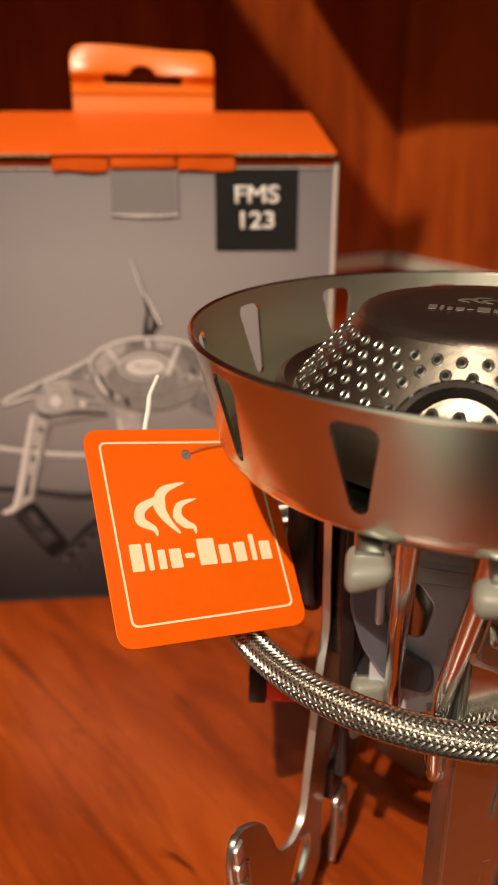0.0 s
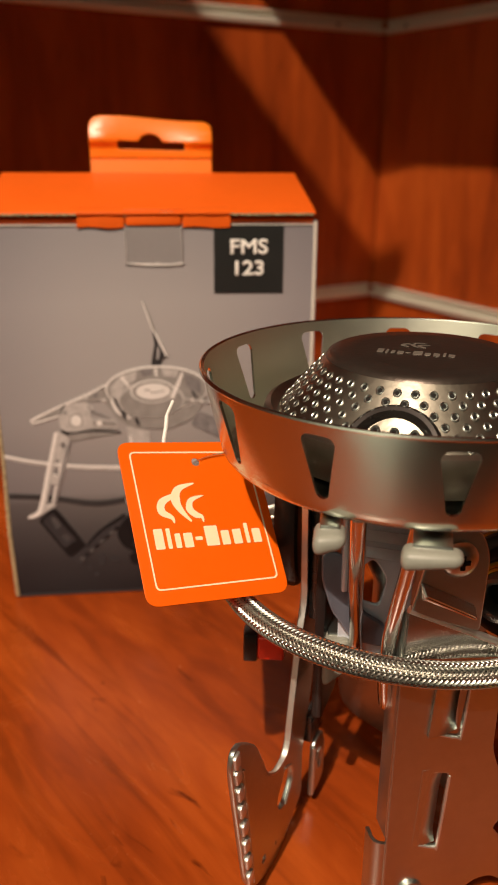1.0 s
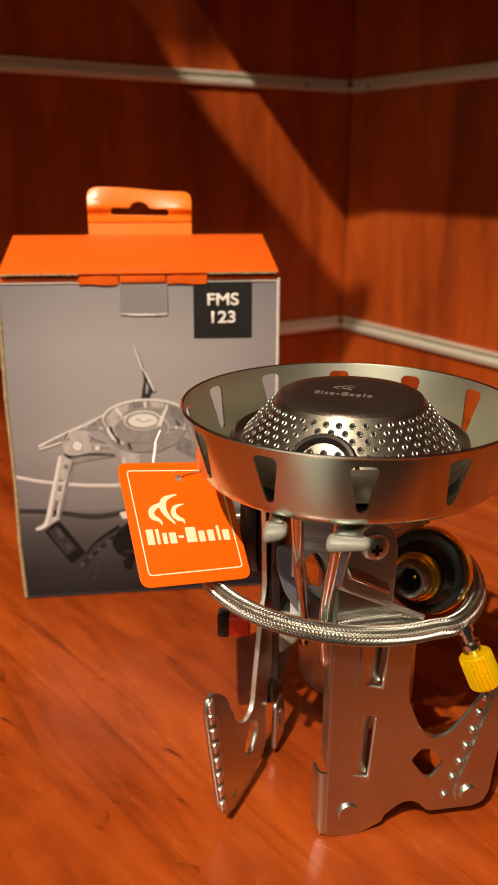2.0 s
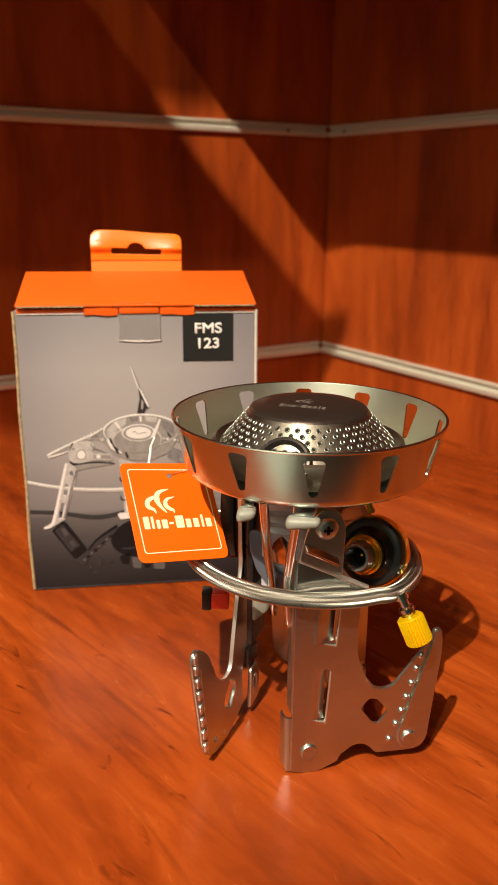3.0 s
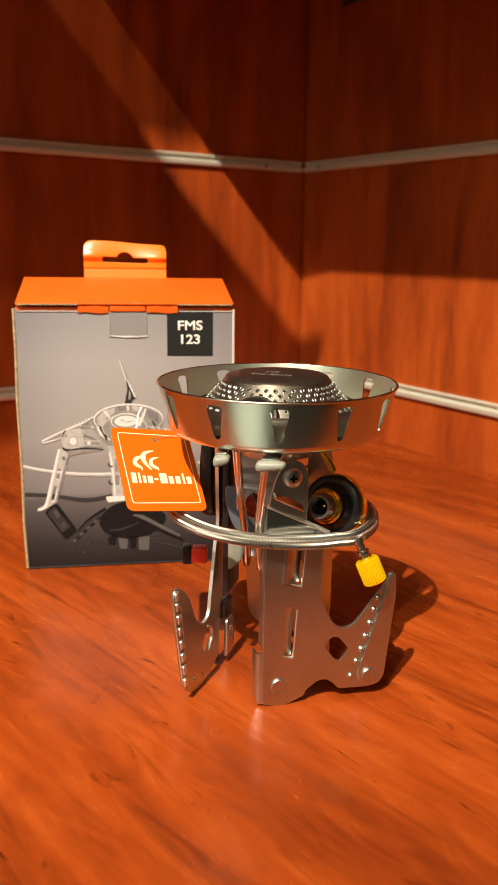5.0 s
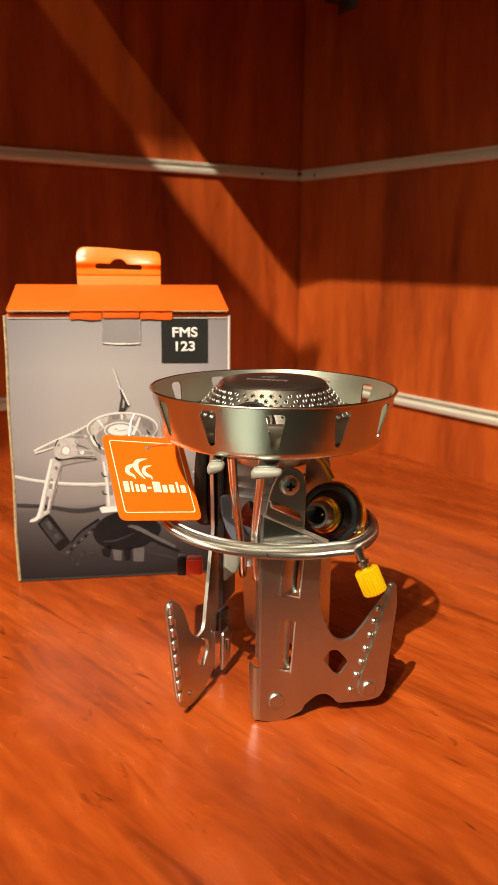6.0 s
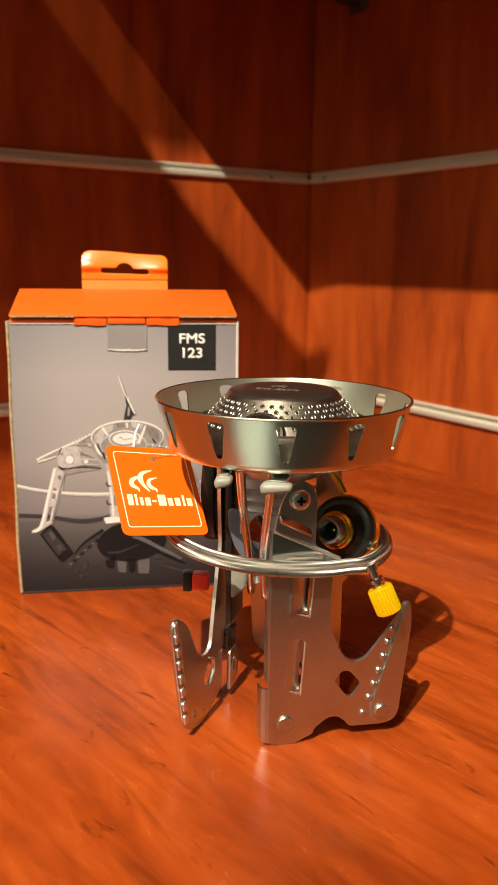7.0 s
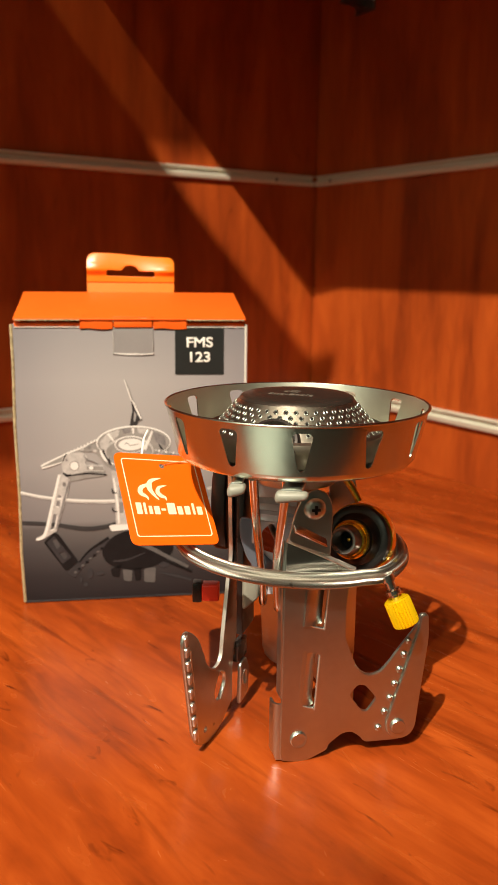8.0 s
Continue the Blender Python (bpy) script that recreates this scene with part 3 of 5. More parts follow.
# printed front: black label and the picture of an open stove
label = part("black_label", plate("black_label", M3([(83.5, 125.9), (109.3, 125.7), (109.3, 151.2), (83.5, 151.2)]), [], 0.0002, 0.00003, M_LABEL), M_LABEL, carton, "black label square with white letters", FACE(0.0003))
part("lettering", lettering("lettering", "FMS", 0.0073, M_WHITE), M_WHITE, label, m=Matrix.Translation((0.0964, 0.1425, 0.0002)) @ Matrix.Diagonal((1.16, 1.0, 1, 1)))
part("lettering", lettering("lettering", "123", 0.0073, M_WHITE), M_WHITE, label, m=Matrix.Translation((0.0962, 0.1347, 0.0002)) @ Matrix.Diagonal((1.16, 1.0, 1, 1)))

picture = part("printed_picture", plate("printed_picture", ribbon(M3([(1.0, 46.2), (17, 44.8), (33, 41.8), (44, 42.4), (60, 46.0), (90, 49), (120.8, 50)]), [0.0022, 0.0021, 0.0025, 0.0024, 0.0018, 0.0016, 0.0012]), [], 0.00012, 0.00002, M_INK_DARK), M_INK_DARK, carton, "dark floor edge in the printed photograph", FACE(0.00020))


def printed(outline, material, layer, holes=()):
    part("printed_shape", plate("printed_shape", outline, holes, 0.00006, 0.00001, material), material, picture, m=Matrix.Translation((0, 0, 0.00008 + 0.00005 * layer)))


shape = lambda pts, r=0.4: rounded(M3(pts), r / 1000)
stroke = lambda pts, widths: ribbon(M3(pts), [w / 1000 for w in widths])
ov = lambda cx, cy, rx, ry, n=40: [(x / 1000, y / 1000) for x, y in oval(cx, cy, rx, ry, n)]
# the hose behind the printed stove
printed(stroke([(1.0, 63.0), (11.2, 60.4), (24.2, 58.3), (37.3, 57.2), (50.6, 57.0), (85, 60), (120.6, 66)], [1.8, 1.9, 2.0, 2.1, 2.2, 1.6, 1.2]), M_INK_LIGHT, 0)
printed(stroke([(1.0, 63.4), (11.2, 60.8), (24.2, 58.7), (37.3, 57.5), (50.6, 57.3)], [0.7, 0.8, 0.8, 0.9, 0.8]), M_INK_WHITE, 1)
# mirror image in the glossy floor: leg with its windows, arm, bowl and hoses
mirror_windows = [shape([(16.2, 36.0), (18.3, 36.8), (20.6, 32.3), (18.4, 30.6)], 0.8), shape([(19.6, 28.4), (22.4, 29.4), (24.2, 26.2), (22.0, 24.4)], 0.8)]
printed(shape([(11.7, 34.9), (17.4, 40.2), (19.4, 39.6), (29.8, 23.4), (22.7, 18.0)], 1), M_INK_BLACK, 0, mirror_windows)
printed(shape([(13.3, 34.6), (17.4, 38.4), (28.0, 23.0), (22.6, 20.0)], 0.8), M_DARKPRINT, 1, mirror_windows)
printed(shape([(20.4, 21.6), (26.6, 26.2), (29.8, 23.0), (23.4, 18.2)], 0.6), M_INK_BLACK, 2)
printed(shape([(23.0, 17.0), (29.6, 22.6), (36, 29), (46.1, 36.1), (48.8, 34.6), (41, 28.4), (33.5, 21.6), (27.9, 13.7)], 1), M_DARKPRINT, 0)
printed(stroke([(30.2, 22.6), (36, 29.2), (46.4, 36.2)], [0.8, 1.2, 1.6]), M_INK_BLACK, 1)
for k in range(8):
    printed(ov(28.0 + 2.1 * k, 17.0 + 1.9 * k, 0.9, 0.7, 12), M_INK_BLACK if k % 2 else M_INK_GREY, 2)
printed(shape([(42.2, 28.0), (45.0, 33.0), (49.8, 37.6), (58.0, 40.4), (76.0, 37.0), (82.4, 30.0), (80.0, 24.4), (73.1, 19.4), (62.0, 16.8), (50.4, 18.4), (44.6, 22.0)], 3), M_INK_BLACK, 1)
printed(shape([(47.0, 17.8), (53.0, 20.6), (51.6, 13.0), (48.0, 13.8)], 1), M_INK_BLACK, 1)
printed(shape([(59.6, 18.0), (64.0, 18.4), (63.6, 10.8), (60.6, 10.4)], 1), M_INK_BLACK, 1)
printed(shape([(53.6, 17.6), (59.0, 16.6), (58.6, 10.2), (54.2, 10.8)], 1), M_INK_GREY, 0)
printed(shape([(65.4, 17.4), (72.0, 18.0), (71.4, 9.0), (65.4, 9.6)], 1), M_INK_GREY, 0)
printed(stroke([(48.6, 22.6), (56, 23.0), (66, 26.8)], [0.8, 1.0, 0.4]), M_DARKPRINT, 2)
printed(stroke([(62.6, 31.4), (68.0, 30.0), (78.0, 24.2), (90.0, 17.4)], [0.8, 2.4, 2.0, 1.6]), M_INK_GREY, 3)
printed(stroke([(68, 27.0), (78.0, 21.4), (92.0, 14.6)], [0.6, 1.6, 1.4]), M_INK_BLACK, 3)
printed(stroke([(74, 14.4), (84, 12.0), (92.0, 9.2)], [0.6, 1.6, 1.0]), M_DARKPRINT, 1)
for x, y, w, h in ((36.0, 16.0, 1.5, 3.0), (41.4, 15.6, 2.2, 0.9), (33.4, 9.4, 1.1, 1.1), (31.0, 12.6, 0.8, 1.6), (76.5, 19.2, 3.0, 1.6)):
    printed(ov(x, y, w, h, 16), M_DARKPRINT, 1)
# left leg, a channel with three windows and a round hole
leg_windows = [shape([(20.4, 61.6), (22.6, 60.4), (21.2, 54.2), (18.8, 54.6)], 0.5), shape([(17.6, 51.0), (19.8, 50.2), (17.8, 42.2), (15.4, 41.4)], 0.5), ov(23.8, 67.0, 1.1, 1.3, 20)]
printed(shape([(20.6, 72.6), (22.6, 73.0), (27.0, 69.6), (25.6, 62.4), (19.0, 41.2), (12.0, 37.0), (7.4, 35.8), (8.2, 37.6), (12.2, 39.6)], 0.5), M_INK_LIGHT, 1, leg_windows)
printed(stroke([(21.4, 72.4), (17.6, 58), (12.6, 39.6), (8.0, 36.6)], [1.2, 1.4, 1.6, 1.2]), M_INK_WHITE, 2)
printed(stroke([(26.4, 68.6), (22.6, 55.4), (18.8, 42.0)], [0.9, 1.1, 0.8]), M_INK_MID, 2)
for x, z, x2, z2 in ((20.6, 54.6, 18.9, 54.9), (17.7, 42.2, 15.6, 41.7), (22.4, 60.6, 21.2, 54.6), (19.6, 50.0, 17.8, 42.6)):
    printed(stroke([(x, z), ((x + x2) / 2, (z + z2) / 2), (x2, z2)], [0.5, 0.6, 0.4]), M_INK_WHITE, 3)
printed(ov(23.8, 67.0, 0.6, 0.8, 14), M_INK_MID, 2)
# bar and joint that carry the left arm
printed(shape([(25.0, 72.8), (36, 73.6), (45.6, 72.4), (45.0, 71.2), (34, 69.8), (26.6, 68.4)], 0.5), M_INK_SOFT, 1)
printed(stroke([(26.4, 71.8), (36, 72.7), (46.2, 71.8)], [0.6, 0.9, 0.7]), M_INK_BLACK, 2)
printed(stroke([(23.4, 73.4), (25.4, 72.0), (27.4, 72.4)], [0.8, 1.4, 0.6]), M_INK_BLACK, 3)
printed(shape([(23.4, 82.2), (27.0, 84.0), (33.4, 84.8), (36.6, 82.0), (34.8, 79.0), (35.4, 77.6), (44.6, 77.2), (45.4, 73.4), (36.0, 74.0), (26.3, 72.0), (23.3, 74.1), (22.6, 78.2)], 1), M_INK_LIGHT, 2)
printed(shape([(35.6, 76.8), (44.4, 76.4), (45.0, 74.2), (36.0, 74.8)], 0.5), M_INK_SOFT, 3)
printed(ov(38.2, 75.8, 1.2, 1.0, 14), M_INK_WHITE, 4)
printed(ov(29.4, 77.1, 2.6, 2.8, 26), M_INK_SOFT, 3)
printed(ov(29.4, 77.1, 2.1, 2.3, 26), M_INK_WHITE, 4)
printed(ov(25.4, 80.4, 0.6, 0.6, 12), M_INK_MID, 4)
printed(stroke([(23.4, 79.6), (24.6, 82.6), (25.6, 83.6)], [0.4, 0.7, 0.5]), M_INK_BLACK, 4)
printed(stroke([(34.4, 83.0), (36.0, 80.4), (38.4, 79.6), (42.4, 77.6)], [0.4, 0.6, 0.5, 0.4]), M_INK_MID, 4)
# serrated arm
printed(shape([(11.7, 77.2), (13.4, 75.9), (23.0, 79.0), (24.4, 82.6), (14.0, 78.9)], 0.4), M_INK_SOFT, 1)
printed(stroke([(12.0, 77.4), (18, 80.4), (26, 84.0), (35, 87.6), (43, 92.0)], [0.9, 0.8, 0.8, 0.8, 0.5]), M_INK_WHITE, 2)
printed(stroke([(12.4, 76.2), (17, 77.4), (22.8, 79.2)], [0.7, 0.8, 0.5]), M_INK_WHITE, 2)
for k in range(16):
    printed(ov(14.0 + 1.75 * k, 78.7 + 0.80 * k, 0.42, 0.55, 10), M_INK_WHITE, 3)
printed(shape([(25.0, 83.4), (36, 87.4), (42.6, 90.6), (43.0, 86.0), (38.0, 84.6), (33.4, 85.0)], 0.6), M_INK_SOFT, 1)
for x, y in ((33.6, 86.0), (37.6, 87.2), (40.4, 85.0)):
    printed(ov(x, y, 1.1, 0.9, 14), M_INK_MID if y > 86.5 else M_INK_LIGHT, 3)
# arm that stands up behind the bowl
printed(shape([(60.0, 112.4), (61.6, 111.0), (65.6, 102.6), (65.4, 101.4), (63.8, 101.2), (62.6, 98.4), (59.0, 98.2), (59.8, 103), (60.6, 106.5)], 0.3), M_INK_DARK, 1, [shape([(61.4, 106.6), (62.6, 104.4), (62.0, 100.6), (61.0, 101.0)], 0.3)])
printed(stroke([(56.8, 123.2), (58.8, 117.6), (60.8, 111.6)], [0.5, 1.0, 0.9]), M_INK_SOFT, 2)
printed(stroke([(56.6, 123.2), (58.4, 117.6), (60.2, 111.8)], [0.3, 0.5, 0.4]), M_INK_WHITE, 3)
printed(stroke([(60.6, 112.0), (63.0, 106.6), (65.2, 101.8)], [0.5, 0.9, 0.6]), M_INK_WHITE, 3)
for k in range(6):
    printed(ov(61.9 + 0.62 * k, 110.4 - 1.45 * k, 0.28, 0.34, 8), M_INK_WHITE, 4)
# bowl: wall, rim, slots and the burner in it
printed(shape([(40.3, 89.2), (41.0, 83.6), (45.6, 77.2), (52, 73.2), (66, 72.8), (75.4, 77.0), (80.4, 86.0), (80.0, 91)], 2), M_INK_SOFT, 2)
printed(ov(61.0, 89.4, 19.8, 9.1), M_INK_WHITE, 3)
printed(ov(61.0, 89.1, 19.2, 8.5), M_INK_SOFT, 4)
printed(shape([(43.0, 90.0), (47.0, 94.4), (53.6, 96.6), (53.0, 93.0), (48.0, 90.2), (47.0, 85.4), (43.6, 86.0)], 1), M_INK_LIGHT, 5)
printed(shape([(55.0, 97.0), (59.4, 97.5), (59.2, 94.6), (55.6, 94.2)], 0.5), M_INK_MID, 5)
printed(shape([(63.0, 97.4), (69.6, 96.2), (68.4, 93.4), (63.4, 94.6)], 0.5), M_INK_LIGHT, 5)
printed(shape([(71.0, 95.6), (77.6, 92.4), (78.4, 87.0), (73.0, 89.0)], 1), M_INK_MID, 5)
printed(stroke([(47.4, 94.4), (49.6, 91.4), (50.6, 89.6)], [1.4, 1.0, 0.5]), M_INK_WHITE, 6)
printed(stroke([(60.6, 97.2), (60.8, 95.6), (60.8, 94.2)], [1.2, 1.0, 0.7]), M_INK_WHITE, 6)
printed(ov(58.6, 84.8, 13.0, 7.6), M_INK_LIGHT, 6)
printed(ov(58.6, 84.2, 12.2, 6.8), M_INK_SOFT, 7)
printed(stroke([(43.2, 85.2), (45.6, 80.6), (50.4, 77.4)], [0.8, 1.6, 0.8]), M_INK_WHITE, 6)
for x, y, w in ((44.6, 84.0, 1.2), (47.4, 79.0, 1.6), (45.8, 81.4, 0.9), (52.4, 76.2, 1.4)):
    printed(stroke([(x, y + 1.8), (x + 0.5, y), (x + 1.2, y - 1.8)], [w * 0.5, w, w * 0.5]), M_INK_DARK, 8)
printed(ov(59.4, 88.3, 8.6, 4.7), M_INK_WHITE, 8)
printed(ov(59.4, 88.2, 8.0, 4.2), M_INK_SOFT, 9)
printed(ov(59.5, 88.3, 6.6, 3.2), M_INK_WHITE, 10)
printed(stroke([(56.2, 88.6), (57.4, 89.0), (58.6, 88.2)], [0.2, 0.5, 0.2]), M_INK_MID, 11)
printed(stroke([(58.4, 87.7), (61.0, 88.0), (63.6, 88.5)], [0.3, 0.5, 0.3]), M_INK_SOFT, 11)
printed(stroke([(70.8, 95.4), (69.4, 91.6), (66.6, 85.4)], [1.0, 1.4, 2.0]), M_INK_WHITE, 11)
for k in range(7):
    printed(ov(72.6 + 1.9 * k, 84.8 - 0.35 * k, 0.7, 0.6, 12), M_INK_WHITE if k % 2 else M_INK_LIGHT, 9)
printed(stroke([(74.4, 88.4), (75.4, 86.4), (76.6, 85.0)], [0.4, 1.2, 0.4]), M_INK_DARK, 9)
# middle leg with its foot, and the right leg
printed(shape([(48.6, 74.4), (57.5, 72), (57.2, 41.6), (50.6, 43.6), (50.2, 60)], 0.8), M_INK_LIGHT, 1, [shape([(52.6, 66), (55.2, 66), (54.8, 50), (52.6, 50)], 0.8)])
for y in (62.0, 51.4):
    printed(stroke([(48.8, y + 2.0), (49.4, y), (51.4, y - 0.6)], [0.5, 1.0, 0.6]), M_INK_DARK, 3)
printed(stroke([(49.8, 70), (51.6, 56), (52.2, 44)], [0.8, 1.2, 1.0]), M_INK_WHITE, 2)
printed(shape([(46.8, 43.0), (48.6, 43.6), (58, 43.4), (58, 40.6), (48.2, 39.8)], 0.6), M_INK_WHITE, 2)
printed(shape([(76, 80), (96, 72), (99, 66), (108, 44), (102, 43), (93, 64), (74, 74)], 1), M_INK_MID, 1)

# ---- camping stove ----
stove = new("camping_stove")
tagged(stove, "folded stainless steel camping gas stove with a braided hose", "camping stove")
LEG_TURN, LEG_OUT = -21.1, 0.0265


def slot_outline(top, bottom, z0, z1):
    """Half width at the top and at the bottom; a pear-shaped opening, walked round."""
    rc = top * 0.5
    out = [(top - rc + rc * math.cos(math.pi * k / 10), z1 - rc + rc * math.sin(math.pi * k / 10)) for k in range(6)]
    out += [(-top + rc + rc * math.cos(math.pi * k / 10), z1 - rc + rc * math.sin(math.pi * k / 10)) for k in range(5, 11)]
    zt, zb = z1 - rc, z0 + bottom
    out += [(-top + (top - bottom) * k / 8, zt + (zb - zt) * k / 8) for k in range(1, 8)]
    out += [(bottom * math.cos(math.pi + math.pi * k / 8), zb + bottom * math.sin(math.pi + math.pi * k / 8)) for k in range(9)]
    out += [(bottom + (top - bottom) * k / 8, zb + (zt - zb) * k / 8) for k in range(1, 8)]
    return out


def bowl_mesh():
    """Flared windshield bowl with twelve pear-shaped slots, built as one sheet and thickened."""
    bm = bmesh.new()
    top_z, low_z, rim_r, foot_r, mid_r = 0.1325, 0.1150, 0.0498, 0.0456, 0.0477
    half, mid_z = math.pi / 12, 0.1225

    def wall(az, z):
        r = foot_r + (rim_r - foot_r) * (z - low_z) / (top_z - low_z)
        return bm.verts.new((r * math.cos(az), r * math.sin(az), z))

    outline = slot_outline(0.0034, 0.0015, 0.1164, 0.1300)
    for s in range(12):
        mid = radians(-94.5 + 30 * s)
        inner, outer = [], []
        for i, (x, z) in enumerate(outline):
            dz = z - mid_z
            f = min(half * mid_r / max(abs(x), 1e-9), ((top_z - mid_z) if dz > 0 else (mid_z - low_z)) / max(abs(dz), 1e-9))
            inner.append((x, z))
            outer.append((x * f, mid_z + dz * f))
        # put the sector's corners into both walks
        a, b = [], []
        n = len(outline)
        on_side = lambda p: abs(abs(p[0]) - half * mid_r) < 1e-7
        for i in range(n):
            j = (i + 1) % n
            a.append(inner[i])
            b.append(outer[i])
            if on_side(outer[i]) != on_side(outer[j]):
                cx = half * mid_r * (1 if outer[i][0] + outer[j][0] > 0 else -1)
                cz = top_z if outer[i][1] + outer[j][1] > 2 * mid_z else low_z
                a.append(((inner[i][0] + inner[j][0]) / 2, (inner[i][1] + inner[j][1]) / 2))
                b.append((cx, cz))
        rings = []
        for step in range(6):
            f = step / 5
            rings.append([wall(mid + (p[0] + (q[0] - p[0]) * f) / mid_r, p[1] + (q[1] - p[1]) * f) for p, q in zip(a, b)])
        for r0, r1 in zip(rings, rings[1:]):
            for i in range(len(a)):
                j = (i + 1) % len(a)
                bm.faces.new((r0[i], r1[i], r1[j], r0[j]))
    prof = [(0.0456, 0.1151), (0.0453, 0.1138), (0.0443, 0.1126), (0.0425, 0.1119), (0.0360, 0.1116), (0.0, 0.1116)]
    seg, prev = 240, None
    for r, z in prof:
        ring = [bm.verts.new((r * math.cos(2 * math.pi * i / seg + 0.004), r * math.sin(2 * math.pi * i / seg + 0.004), z)) for i in range(seg)] if r else [bm.verts.new((0, 0, z))]
        if prev:
            for i in range(seg):
                j = (i + 1) % seg
                bm.faces.new((prev[i], prev[j], ring[j], ring[i]) if len(ring) > 1 else (prev[i], prev[j], ring[0]))
        prev = ring
    bmesh.ops.remove_doubles(bm, verts=bm.verts, dist=0.00003)
    bmesh.ops.recalc_face_normals(bm, faces=bm.faces)
    bmesh.ops.solidify(bm, geom=bm.faces[:], thickness=0.0006)
    return bm


bowl = part("windshield_bowl", bowl_mesh(), M_BOWL, stove, "flared steel bowl with pear-shaped slots")
# the inside is matt and paler: its brightness is put into the colour
bowl.data.materials.append(M_BOWL_INSIDE)
for face in bowl.data.polygons:
    if face.normal.x * face.center.x + face.normal.y * face.center.y < -0.5 * math.hypot(face.center.x, face.center.y):
        face.material_index = 1
part("rolled_rim", tube([(0.0498 * math.cos(2 * math.pi * i / 120), 0.0498 * math.sin(2 * math.pi * i / 120), 0.1324) for i in range(120)], 0.00055, 8, True), M_BOWL, bowl)

head = part("burner_head", lathe([(0.0, 0.1135), (0.0335, 0.1140), (0.0350, 0.1165), (0.0357, 0.1192), (0.0358, 0.1213), (0.0353, 0.1230), (0.0341, 0.1237), (0.0329, 0.1232), (0.0318, 0.1226), (0.0225, 0.1333), (0.0216, 0.1343)], 96), M_DOME, stove, "perforated steel burner dome")
part("cap", lathe([(0.0219, 0.1340), (0.0214, 0.1348), (0.0204, 0.1353), (0.0150, 0.1356), (0.0, 0.1357)], 96), M_CAP, head, "dark smooth burner cap")


def port_mesh():
    """One punched burner port: a raised oval lip round a shallow pit coloured black for shade."""
    bm = lathe([(0.00100, -0.0003), (0.00088, 0.00014), (0.00072, 0.00024), (0.00046, 0.00006), (0.00044, 0.00004), (0.0, 0.00004)], 14)
    for v in bm.verts:
        v.co.x *= 1.12
    me = mesh_of("port", bm, M_STEEL)
    me.materials.append(M_HOLE)
    for p in me.polygons:
        if all(abs(me.vertices[i].co.z - 0.00004) < 0.000045 for i in p.vertices):
            p.material_index = 1
    return me


PORT = port_mesh()
slope = math.atan2(0.1333 - 0.1226, 0.0318 - 0.0225)
boss_az = radians(-142)
for row in range(6):
    f = 0.08 + 0.162 * row
    r, z = 0.0318 + (0.0225 - 0.0318) * f, 0.1226 + (0.1333 - 0.1226) * f
    for k in range(41):
        az = 2 * math.pi * (k + 0.5 * (row % 2)) / 41
        away = abs((az - boss_az + math.pi) % (2 * math.pi) - math.pi) * r
        if math.hypot(away, (f + 0.12) * 0.0142) < 0.0114:
            continue
        m = Matrix.Translation((r * math.cos(az), r * math.sin(az), z)) @ Matrix.Rotation(az, 4, "Z") @ Matrix.Rotation(slope, 4, "Y")
        part("port", PORT, M_STEEL, head, m=m)

# igniter boss on the front of the dome
bm_m = Matrix.Translation((0.0320 * math.cos(boss_az), 0.0320 * math.sin(boss_az), 0.1226)) @ Matrix.Rotation(boss_az, 4, "Z") @ Matrix.Rotation(slope, 4, "Y")


def boss_mesh():
    """Round boss, cut off level where it meets the brim."""
    bm = lathe([(0.0102, -0.003), (0.0100, 0.0004), (0.0093, 0.0012), (0.0084, 0.0013), (0.0078, 0.0008), (0.0074, 0.0001), (0.0070, -0.0010)], 56)
    back = bm_m.inverted()
    bmesh.ops.bisect_plane(bm, geom=bm.verts[:] + bm.edges[:] + bm.faces[:], plane_co=back @ Vector((0, 0, 0.1205)), plane_no=back.to_3x3() @ Vector((0, 0, -1)), clear_outer=True)
    return bm


# near-black, so the shade between dome and bowl wall is in its colour
boss = part("igniter_boss", boss_mesh(), M_NEARBLACK, head, "polished ring let into the dome", bm_m)
for u, w in ((-0.0042, -0.0002), (-0.0042, -0.0040), (-0.0042, 0.0038), (-0.0008, -0.0022), (-0.0008, 0.0018)):
    part("port", PORT, M_STEEL, head, m=bm_m @ Matrix.Translation((u, w, 0.0002)))


mm = lambda pts: [tuple(v / 1000 for v in p) for p in pts]


def leg_base(angle, out):
    """Frame of one leg: x along the leg's face, y up, z outwards."""
    base = new("leg")
    base.parent = stove
    base.matrix_local = Matrix.Rotation(radians(angle), 4, "Z") @ Matrix.Translation((0, -out, 0)) @ UPRIGHT
    return base


def scoop(x0, x1, z0, z1, slant, deep):
    """A lanced strip that dips inwards from the slot's inner side towards its outer side."""
    bm, grid = bmesh.new(), []
    for i in range(11):
        u = i / 10
        row = []
        for j in range(13):
            v = j / 12
            ends = min(1, v / 0.10) * min(1, (1 - v) / 0.22)
            dip = u * u * (0.35 + 0.65 * ends)
            row.append(bm.verts.new((x0 + (x1 - x0) * u + slant * v, z0 + (z1 - z0) * v, 0.00068 - deep * dip)))
        grid.append(row)
    for p, q in zip(grid, grid[1:]):
        for j in range(12):
            bm.faces.new((p[j], p[j + 1], q[j + 1], q[j]))
    bmesh.ops.recalc_face_normals(bm, faces=bm.faces)
    bmesh.ops.solidify(bm, geom=bm.faces[:], thickness=0.0007)
    return bm


